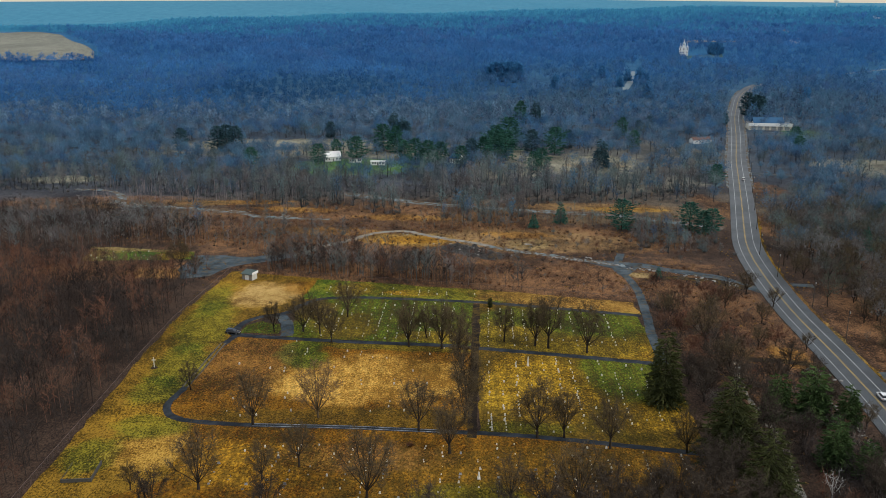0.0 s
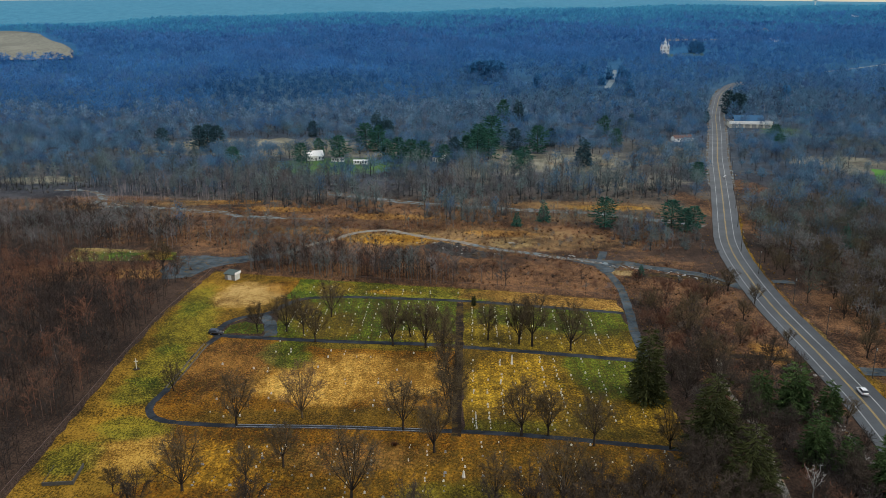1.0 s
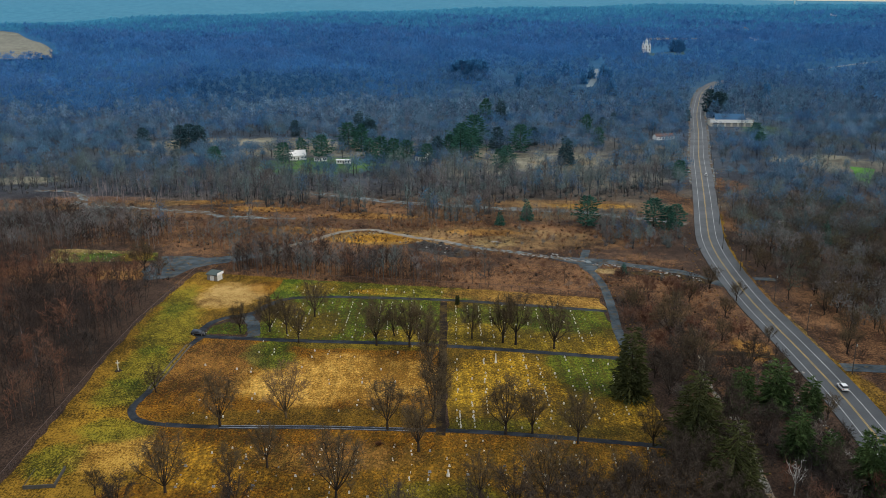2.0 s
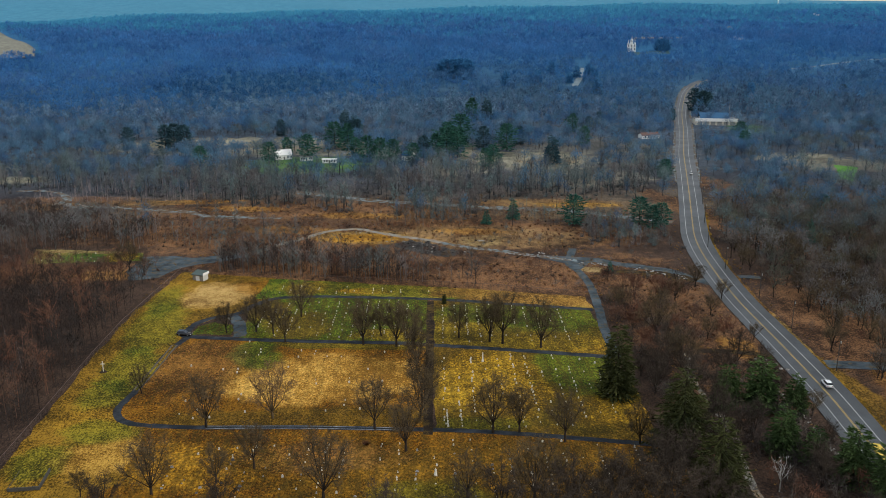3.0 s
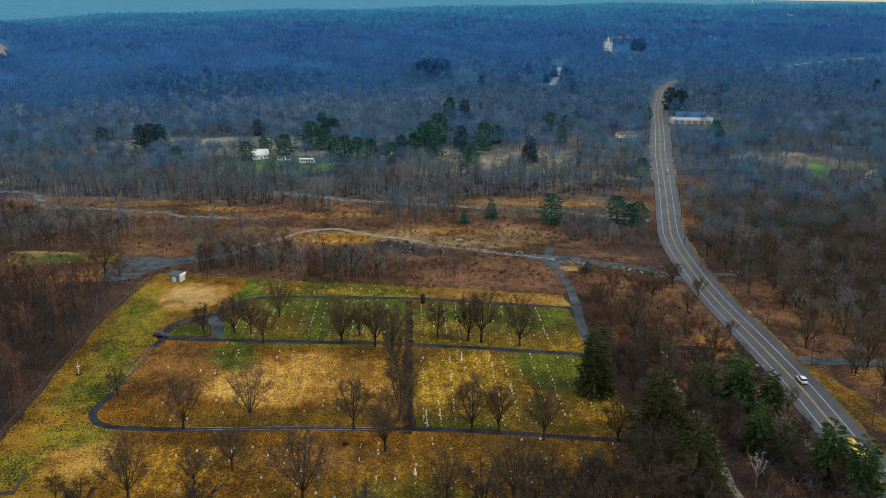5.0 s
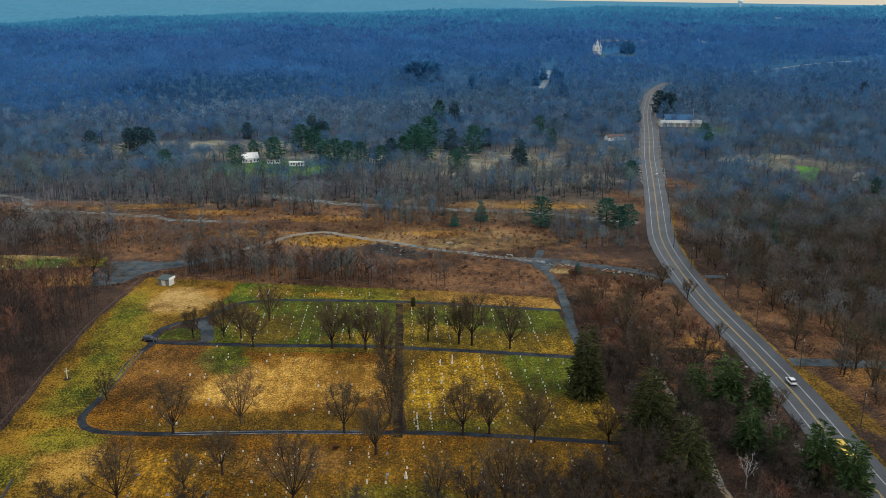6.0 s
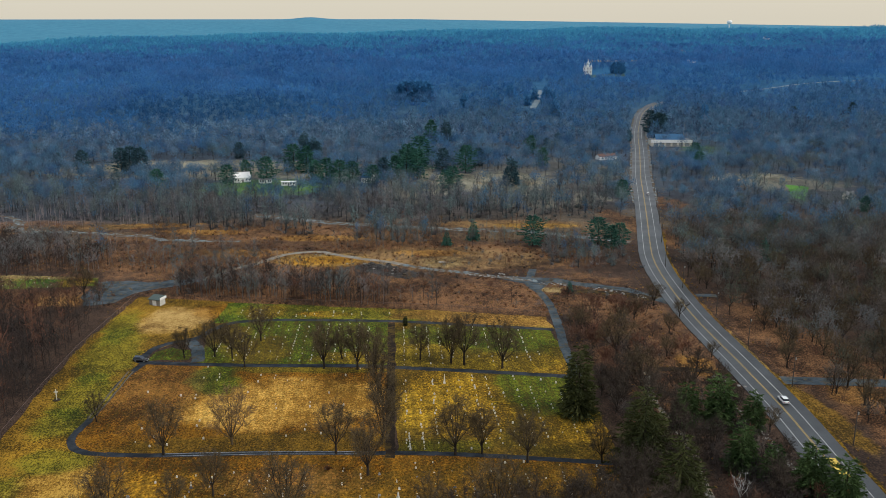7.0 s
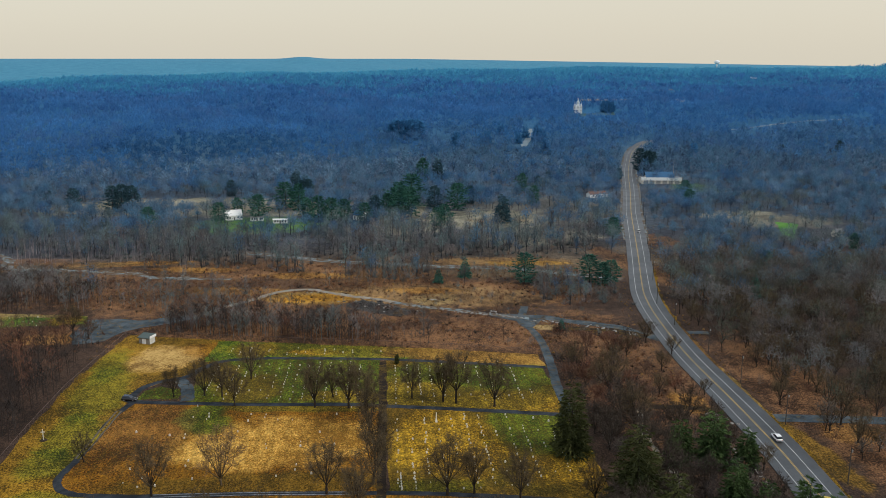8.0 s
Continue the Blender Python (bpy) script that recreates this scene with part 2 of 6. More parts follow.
yard_mat = soil("cemetery_grass_west", MIXED, [
    (GOLD, -86, 290, 9, 50, 0, 0.16), (GREEN, -85, 285, 10, 26, 4, 0.5), (GREEN, -84, 252, 8, 18, 4, 0.5), (GREEN, -84, 232, 9, 10, 0, 0.5),
    (GREEN, -88, 312, 6, 18, 0, 0.5), (STRAW, -70, 318, 12, 14, 0, 0.8), (TAWNY, -70, 318, 12, 14, 0, 0.6), (GOLD, -84, 216, 9, 8, 0, 0.2), (STRAW, -74, 196, 11, 9, 0, 0.4),
    (GREEN, -90, 193, 7, 9, 0, 0.5), (GREEN, -80, 209, 10, 7, 0, 0.5), (OCHRE, -45, 325, 22, 9, -8, 0.6)])
straw_mat = soil("cemetery_grass_straw", OCHRE, [
    (STRAW, -22, 238, 30, 17, 0, 1.0), (GREEN, -46, 258, 8, 12, 20, 0.9), (RUST, -62, 252, 14, 22, 0, 0.4), (GREEN, -20, 264, 30, 3, -8, 0.5),
    (MIXED, -25, 213, 45, 7, 0, 0.8)], rows=0.26)
green_mat = soil("cemetery_grass_green", GREEN, [
    (MIXED, -34, 284, 12, 14, 0, 0.7), (GREEN, -10, 290, 16, 14, 0, 0.9), (GOLD, -2, 272, 14, 5, -8, 0.5), (MIXED, -48, 300, 8, 10, 0, 0.8)], rows=0.5)
gold_mat = soil("cemetery_grass_gold", MIXED, [
    (GOLD, 28, 234, 18, 24, 0, 1.0), (GREEN, 55, 242, 14, 18, 10, 0.95), (GREEN, 62, 222, 6, 10, 0, 0.4), (GOLD, 55, 213, 14, 8, 0, 0.7), (GREEN, 20, 206, 14, 5, 0, 0.5), (GREEN, 40, 230, 34, 30, 0, 0.2)], rows=0.4)
bright_mat = soil("cemetery_grass_bright", MIXED, [
    (GREEN, 54, 286, 20, 14, 0, 0.95), (GOLD, 50, 263, 24, 8, -10, 0.75), (GOLD, 22, 275, 10, 16, 0, 0.6), (GREEN, 34, 291, 20, 10, 0, 0.8), (GREEN, 36, 276, 40, 26, 0, 0.4)], rows=0.4)
top_mat = soil("cemetery_grass_top", GREEN, [
    (GOLD, -12, 318, 12, 3, -8, 0.8), (GREEN, 4, 318, 18, 5, 0, 0.6), (AMBER, 48, 308, 36, 11, -14, 0.85), (STRAW, 60, 300, 20, 5, -14, 0.25), (MIXED, -36, 322, 8, 8, 0, 0.6), (MIXED, -8, 320, 52, 9, -8, 0.4)])
low_mat = soil("cemetery_grass_low", OCHRE, [
    (MIXED, 20, 180, 50, 18, 0, 0.55), (GREEN, 8, 172, 14, 8, 0, 0.5), (GOLD, -50, 190, 22, 12, 0, 0.4), (RUST, -20, 192, 22, 8, 0, 0.4)], rows=0.38)
lawn_mat = soil("mown_grass", GREEN, [(TAWNY, -140, 383, 50, 4, -6, 0.8), (RUST, -165, 372, 16, 14, 0, 0.7), (LAWN, -140, 370, 20, 6, 0, 0.3), (OCHRE, -122, 372, 8, 8, 0, 0.6)])
far_green = soil("bright_far_grass", [(0.1, (0.03, 0.10, 0.02)), (0.5, (0.06, 0.18, 0.03)), (0.9, (0.11, 0.25, 0.05))], [])
field_mat = soil("tan_field", [(0.1, (0.135, 0.135, 0.11)), (0.5, (0.185, 0.182, 0.145)), (0.9, (0.245, 0.238, 0.19))], [], fine=0.15)

asphalt = paving("weathered_asphalt", (0.018, 0.0188, 0.0195), (0.039, 0.041, 0.0422), rough=0.5, wet=0.06, shine=0.65, scale=0.18, relief=0.02)
lane_mat = paving("dark_wet_lane", (0.010, 0.012, 0.015), (0.03, 0.036, 0.043), rough=0.8, wet=0.25, shine=0.12)
avenue_mat = paving("dark_avenue", (0.016, 0.012, 0.010), (0.038, 0.028, 0.02), patch=(0.09, 0.058, 0.018), rough=0.95, shine=0.05)
street_mat = paving("broken_grey_street", (0.018, 0.027, 0.034), (0.085, 0.108, 0.122), patch=(0.10, 0.082, 0.055), cover=0.52, wet=0.2, shine=0.1)
pale_street = paving("pale_wet_street", (0.10, 0.135, 0.15), (0.20, 0.25, 0.265), patch=(0.10, 0.055, 0.022), cover=0.44, wet=0.2, scale=0.4, shine=0.15)
track_mat = paving("pale_gravel", (0.14, 0.135, 0.12), (0.3, 0.285, 0.25), patch=(0.24, 0.16, 0.08))
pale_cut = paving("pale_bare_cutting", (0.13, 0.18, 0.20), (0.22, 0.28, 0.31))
white_line = paint("white_road_paint", (0.55, 0.55, 0.53), 0.6, wear=0.3, grime=(0.1, 0.1, 0.1))
yellow_line = paint("yellow_road_paint", (0.55, 0.35, 0.06), 0.6, wear=0.3, grime=(0.1, 0.1, 0.1))

bark_mat = stems("grey_brown_bark", (0.018, 0.014, 0.012), (0.05, 0.038, 0.03))
twig_dark = stems("dark_brown_crown_twigs", (0.03, 0.023, 0.018), (0.082, 0.062, 0.046))
twig_mat = stems("brown_twigs", (0.054, 0.041, 0.023), (0.13, 0.094, 0.052))
wood_brown = stems("dark_brown_twigs", (0.0176, 0.0128, 0.0112), (0.0624, 0.0432, 0.0368), 0.05, other=(0.048, 0.0416, 0.0384), cell=6)
wood_mauve = stems("mauve_brown_twigs", (0.0739, 0.0654, 0.0651), (0.236, 0.211, 0.207), 0.05, sheer=0.25, other=(0.148, 0.179, 0.177), cell=8)
wood_rust = stems("reddish_twigs", (0.0822, 0.037, 0.0234), (0.22, 0.101, 0.0624), 0.05, other=(0.137, 0.0822, 0.0585), cell=6)
wood_olive = stems("olive_grey_twigs", (0.0452, 0.0535, 0.0404), (0.154, 0.168, 0.123), 0.05, sheer=0.3, other=(0.109, 0.0946, 0.0833), cell=9)
wood_umber = stems("umber_twigs", (0.0483, 0.0426, 0.0367), (0.163, 0.14, 0.121), 0.05, sheer=0.3, other=(0.115, 0.0918, 0.0842), cell=8)
# farther woods: haze is painted into the twig colours, bluer with distance
wood_dun_haze = stems("hazed_dun_twigs", (0.051, 0.0748, 0.0819), (0.183, 0.254, 0.254), 0.05, sheer=0.35, other=(0.133, 0.149, 0.155), cell=9)
wood_grey_haze = stems("hazed_grey_twigs", (0.0353, 0.0889, 0.146), (0.122, 0.267, 0.39), 0.03, sheer=0.35, other=(0.0924, 0.148, 0.243), cell=9)
wood_plum_haze = stems("hazed_plum_twigs", (0.037, 0.0691, 0.12), (0.118, 0.194, 0.3), 0.03, sheer=0.35, other=(0.084, 0.194, 0.293), cell=9)
wood_pale_haze = stems("hazed_birch_twigs", (0.084, 0.166, 0.244), (0.21, 0.343, 0.47), 0.05, sheer=0.35, other=(0.143, 0.198, 0.293), cell=9)
wood_slate_haze = stems("hazed_slate_twigs", (0.0317, 0.108, 0.217), (0.0907, 0.232, 0.409), 0.02, sheer=0.45, other=(0.0794, 0.159, 0.31), cell=11)
wood_steel_haze = stems("hazed_steel_twigs", (0.0299, 0.131, 0.304), (0.0606, 0.221, 0.466), 0.012, sheer=0.45, other=(0.0641, 0.169, 0.362), cell=12)
wood_teal_haze = stems("hazed_teal_woods", (0.0459, 0.23, 0.402), (0.0756, 0.31, 0.5), 0.006, sheer=0.45, other=(0.0621, 0.24, 0.441), cell=30)
# cloud shadow painted into the crowns, over the same blue haze
wood_cloud_shade = stems("cloud_shade_woods", (0.0225, 0.091, 0.214), (0.0375, 0.137, 0.286), 0.01, sheer=0.45)
wood_blue_haze = stems("hazed_blue_woods", (0.03, 0.122, 0.30), (0.076, 0.25, 0.52), 0.02, sheer=0.45, other=(0.0792, 0.19, 0.39), cell=40)
wood_far_haze = stems("hazed_far_woods", (0.0715, 0.323, 0.475), (0.0988, 0.392, 0.553), 0.005, sheer=0.45)
bole_far = stems("dark_slate_bark", (0.018, 0.02, 0.024), (0.05, 0.052, 0.058))
birch_bark = stems("white_birch_bark", (0.32, 0.31, 0.29), (0.56, 0.54, 0.5), 0.5)
needle_dark = stems("dark_spruce_needles", (0.018, 0.024, 0.008), (0.068, 0.072, 0.022), 0.15)
# far evergreens: blue haze painted into the next two needle colours
needle_blue_haze = stems("hazed_far_needles", (0.0282, 0.13, 0.275), (0.0601, 0.232, 0.44), 0.15)
needle_deep_haze = stems("hazed_blue_green_needles", (0.0203, 0.054, 0.0714), (0.0493, 0.113, 0.136), 0.15)
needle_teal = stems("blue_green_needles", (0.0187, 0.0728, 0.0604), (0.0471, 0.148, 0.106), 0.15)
grass_blades = stems("dry_grass_blades", (0.14, 0.075, 0.02), (0.42, 0.25, 0.07), 0.09)
shrub_mat = stems("russet_shrub_twigs", (0.1, 0.045, 0.025), (0.25, 0.125, 0.065), 0.07)
grass_twig = stems("fawn_twigs", (0.13, 0.08, 0.04), (0.24, 0.15, 0.08), 0.3)
tuft_mat = stems("olive_straw_blades", (0.0581, 0.0388, 0.007), (0.31, 0.181, 0.028), 0.12)
birch_stem = stems("grey_birch_stems", (0.198, 0.164, 0.162), (0.342, 0.287, 0.281), 0.5)
rut_gravel = paving("brown_gravel", (0.05, 0.043, 0.033), (0.13, 0.11, 0.08))
rut_mat = paving("pale_wet_ruts", (0.03, 0.035, 0.045), (0.40, 0.42, 0.43), rough=0.5, scale=1.2)
verge_mat = soil("road_verge", MIXED, [(TAWNY, 136, 262, 8, 22, 0, 0.5), (MIXED, 138, 215, 9, 50, 0, 0.7), (GREEN, 136, 190, 6, 14, 0, 0.5), (RUST, 132, 310, 14, 30, 0, 0.6)])
needle_olive = stems("near_pine_needles", (0.0225, 0.0467, 0.0151), (0.0867, 0.133, 0.0416), 0.15)

# ---- building helpers ----
def smooth(u):
    u = np.clip(u, 0.0, 1.0)
    return u * u * (3 - 2 * u)


def terrain(x, y):
    """Height of the land: flat by the cemetery, a wooded slope behind it, then two ridges."""
    x, y = np.asarray(x, float), np.asarray(y, float)
    z = 40 * smooth((y - 720) / 700)
    crest = 70 + np.where(x < 0, 0.028, 0.006) * x
    z = z + (crest - 40) * smooth((y - 1420) / 880)
    far = 117 - 0.016 * np.maximum(x - 300, 0) + 9 * np.exp(-(((x + 190) / 75) ** 2))
    z = z - 45 * smooth((y - 2300) / 500) + (far - crest + 45) * smooth((y - 2800) / 1400)
    z = z - 200 * smooth((y - 4350) / 900)
    roll = smooth((y - 800) / 500) * (1 - smooth((y - 3600) / 500))
    return z + roll * (4 * np.sin(x / 173 + 1.3) * np.sin(y / 131 + 0.5) + 3 * np.sin(x / 71 + y / 97))


def height(x, y):
    return float(terrain(x, y))


def mesh_of(name, verts, faces, mat=None, flat=True):
    me = bpy.data.meshes.new(name)
    me.from_pydata([tuple(v) for v in verts], [], [tuple(f) for f in faces])
    if mat:
        me.materials.append(mat)
    if not flat:
        me.polygons.foreach_set("use_smooth", np.ones(len(me.polygons), bool))
    me.update()
    return me


def tri_mesh(name, verts, tris, mat):
    """A mesh from arrays of corners and triangles."""
    me = bpy.data.meshes.new(name)
    verts, tris = np.asarray(verts, np.float32), np.asarray(tris, np.int32)
    me.vertices.add(len(verts))
    me.vertices.foreach_set("co", verts.ravel())
    me.loops.add(tris.size)
    me.loops.foreach_set("vertex_index", tris.ravel())
    me.polygons.add(len(tris))
    me.polygons.foreach_set("loop_start", np.arange(0, tris.size, 3, dtype=np.int32))
    me.materials.append(mat)
    me.update(calc_edges=True)
    return me


def part(name, me, parent, label="", m=None):
    ob = new(name, me)
    ob.parent = parent
    if m is not None:
        ob.matrix_basis = m
    return tagged(ob, label)


def empty(name, x, y, turn=0.0, z=None, size=1.0):
    ob = new(name)
    ob.matrix_basis = pose(x, y, height(x, y) if z is None else z, 0, 0, turn) @ Matrix.Diagonal((size, size, size, 1))
    return ob


class Geo:
    """Corners and faces of one part."""

    def __init__(self):
        self.v, self.f = [], []

    def add(self, verts, faces):
        k = len(self.v)
        self.v += [tuple(p) for p in verts]
        self.f += [tuple(i + k for i in f) for f in faces]
        return self

    def box(self, x0, x1, y0, y1, z0, z1, taper=0.0):
        t = taper
        v = [(x0, y0, z0), (x1, y0, z0), (x1, y1, z0), (x0, y1, z0), (x0 + t, y0 + t, z1), (x1 - t, y0 + t, z1), (x1 - t, y1 - t, z1), (x0 + t, y1 - t, z1)]
        return self.add(v, [(0, 3, 2, 1), (4, 5, 6, 7), (0, 1, 5, 4), (1, 2, 6, 5), (2, 3, 7, 6), (3, 0, 4, 7)])

    def loft(self, rings, close=True):
        """Rings of equally many corners, joined in turn."""
        n, k = len(rings[0]), len(self.v)
        faces = [(r * n + i, r * n + (i + 1) % n, (r + 1) * n + (i + 1) % n, (r + 1) * n + i) for r in range(len(rings) - 1) for i in range(n)]
        if close:
            faces += [tuple(range(n - 1, -1, -1)), tuple(range((len(rings) - 1) * n, len(rings) * n))]
        return self.add([p for ring in rings for p in ring], faces)

    def rod(self, p, q, r0, r1=None, n=8):
        p, q = Vector(p), Vector(q)
        r1 = r0 if r1 is None else r1
        turn = (q - p).to_track_quat("Z", "Y").to_matrix()
        ring = lambda c, r: [c + turn @ Vector((r * math.cos(2 * math.pi * i / n), r * math.sin(2 * math.pi * i / n), 0)) for i in range(n)]
        return self.loft([ring(p, r0), ring(q, r1)])

    def lathe(self, profile, n=12, x=0.0, y=0.0):
        return self.loft([[(x + r * math.cos(2 * math.pi * i / n), y + r * math.sin(2 * math.pi * i / n), z) for i in range(n)] for r, z in profile])

    def gable(self, x0, x1, y0, y1, z0, z1, over=0.3, thick=0.2):
        """A pitched roof with its ridge along x."""
        ym = (y0 + y1) / 2
        for s, ya in ((1, y0), (-1, y1)):
            slope = (z1 - z0) / abs(ym - ya)
            ye, ze = ya - s * over, z0 - slope * over
            v = [(x0 - over, ye, ze), (x1 + over, ye, ze), (x1 + over, ym, z1), (x0 - over, ym, z1)]
            v += [(a, b, c + thick) for a, b, c in v]
            self.add(v, [(0, 1, 2, 3), (4, 7, 6, 5), (0, 4, 5, 1), (1, 5, 6, 2), (2, 6, 7, 3), (3, 7, 4, 0)])
        return self

    def mesh(self, name, mat, flat=True):
        return mesh_of(name, self.v, self.f, mat, flat)


def curve_points(points, step=3.0):
    """A smooth line through the points."""
    p = [Vector((*q, 0)) if len(q) == 2 else Vector(q) for q in points]
    p = [2 * p[0] - p[1], *p, 2 * p[-1] - p[-2]]
    out = []
    for i in range(1, len(p) - 2):
        a, b, c, d = p[i - 1:i + 3]
        n = max(2, int((c - b).length / step))
        for k in range(n):
            t = k / n
            out.append(0.5 * (2 * b + (c - a) * t + (2 * a - 5 * b + 4 * c - d) * t * t + (3 * b - a - 3 * c + d) * t ** 3))
    out.append(p[-2])
    return np.array([(q.x, q.y) for q in out])


def strip_mesh(name, line, left, right, mat, lift, ragged=0.0, thick=0.0):
    """A band along a line, from left to right metres off it, laid on the land."""
    along = np.gradient(line, axis=0)
    along /= np.linalg.norm(along, axis=1)[:, None]
    side = np.stack([along[:, 1], -along[:, 0]], 1)
    rng = np.random.default_rng(len(line))
    edge = lambda off: line + side * (off + ragged * rng.uniform(-1, 1, len(line)))[:, None]
    mid = [left + (right - left) * k / 4 for k in range(5)]
    rows = [edge(m) if k in (0, 4) else line + side * m for k, m in enumerate(mid)]
    v = [(*q, height(*q) + lift) for r in rows for q in r]
    n = len(line)
    f = [(r * n + i, (r + 1) * n + i, (r + 1) * n + i + 1, r * n + i + 1) for r in range(4) for i in range(n - 1)]
    f = [tuple(reversed(q)) for q in f]
    if thick:
        k = len(v)
        v += [(x, y, z - thick) for x, y, z in v]
        f += [(0 * n + i, 0 * n + i + 1, k + i + 1, k + i) for i in range(n - 1)]
        f += [(4 * n + i + 1, 4 * n + i, k + 4 * n + i, k + 4 * n + i + 1) for i in range(n - 1)]
    return mesh_of(name, v, f, mat)


def sheet(name, corners, mat, lift, step=4.0, ragged=0.6):
    """A flat piece of ground with the given corners."""
    edge = []
    rng = random.Random(name)
    for (x0, y0), (x1, y1) in zip(corners, corners[1:] + corners[:1]):
        n = max(1, int(math.hypot(x1 - x0, y1 - y0) / step))
        edge += [(x0 + (x1 - x0) * k / n + rng.uniform(-ragged, ragged), y0 + (y1 - y0) * k / n + rng.uniform(-ragged, ragged)) for k in range(n)]
    return mesh_of(name, [(x, y, height(x, y) + lift) for x, y in edge], [tuple(range(len(edge)))], mat)


def structure(name, me, label, category):
    return tagged(new(name, me), label, category, kind="structure")


# ---- the land ----
xs = np.concatenate([np.linspace(-3600, -700, 30), np.linspace(-650, 650, 66), np.linspace(700, 3600, 30)])
ys = np.concatenate([np.linspace(-500, 100, 8), np.linspace(130, 1500, 92), np.linspace(1520, 5200, 90)])
gx, gy = np.meshgrid(xs, ys)
gv = np.stack([gx, gy, terrain(gx, gy)], -1).reshape(-1, 3)
w = len(xs)
gf = [(j * w + i, j * w + i + 1, (j + 1) * w + i + 1, (j + 1) * w + i) for j in range(len(ys) - 1) for i in range(w - 1)]
structure("ground", mesh_of("ground", gv, gf, ground_mat, flat=False), "brown leaf litter and russet scrub, far ridges painted with blue haze", "ground")

HIGHWAY = [(115, 150), (118.9, 186), (120.8, 202), (122.8, 220), (124.9, 250), (126.1, 274), (127.3, 295), (129.6, 318), (132.5, 340), (136, 362), (141, 385), (148, 409), (167, 470), (186, 532), (207, 601), (226, 659), (250, 733), (274, 810), (295, 870), (318, 930), (345, 981), (372, 1015)]
LANE_WEST = [(-71, 276), (-74.5, 264), (-76, 247), (-77.5, 232), (-79, 223), (-77.2, 217), (-73.5, 213.8), (-68, 212), (-54, 210), (-29, 208.5), (-13, 207), (14, 204), (31, 201), (49, 197), (66, 193)]
LANE_MID = [(-75, 278), (-68, 274.5), (-35, 269), (-1, 265), (13, 262), (39, 256), (67, 249)]
LANE_TOP = [(-73, 279), (-71.5, 287), (-66, 293), (-58, 297), (-53.8, 305), (-47, 312), (-34, 313.4), (-20, 312), (14, 307), (49, 298), (71, 292)]
LANE_SPUR = [(-60, 294), (-56, 286), (-54, 274)]
AVENUE = [(7, 202), (8, 225), (10, 262), (12, 305)]
EAST_ROAD = [(72, 358), (73, 350), (75.4, 336), (75.9, 318), (73.2, 292), (70.5, 272), (69, 249)]
WOOD_PATH = [(92, 250), (87, 231), (87, 202), (83, 180), (80, 155)]
TRACK = [(-71, 368.5), (-63, 376), (-57, 384), (-46, 395.5), (-35, 408), (-26, 411.6), (-18, 411.8), (-9, 405), (2, 397), (12.5, 391), (23, 382.5)]
TRACK_EAST = [(20, 385), (32.6, 376), (45, 370.3), (57, 363.2), (68, 357), (78, 352)]
FORK = [(74, 354), (76.5, 361), (78.5, 367), (79.5, 371)]
TRACK_WEST = [(-68, 371), (-87, 365), (-104, 363), (-110, 350)]
STREET_MID = [(-60, 499), (-49, 494), (-13, 474), (13, 465), (42, 455), (66, 449), (87, 444), (111, 431), (140, 415)]
STREET_LOW = [(78, 355), (84, 353.5), (94, 346.5), (104.5, 341), (113, 335), (119, 326), (125, 318)]
STREET_WASH = [(85, 337), (97, 335), (111, 331), (120, 322)]
STREET_WEST = [(-226, 516), (-209, 514), (-196, 504), (-188, 492), (-186, 479), (-175, 470.5), (-160, 468.5), (-134, 461), (-122, 455.5), (-111, 454.5), (-102, 446), (-92, 442.5), (-78, 440), (-60, 437)]
SIDE_NEAR = [(128, 240), (138, 238), (155, 235), (200, 226)]
SIDE_MID = [(131, 326), (139, 325.5), (147, 324)]
SIDE_FAR = [(174, 571), (186, 566), (200, 558), (222, 547), (260, 536)]
SIDE_PARK = [(122, 246), (110, 249), (96, 252)]

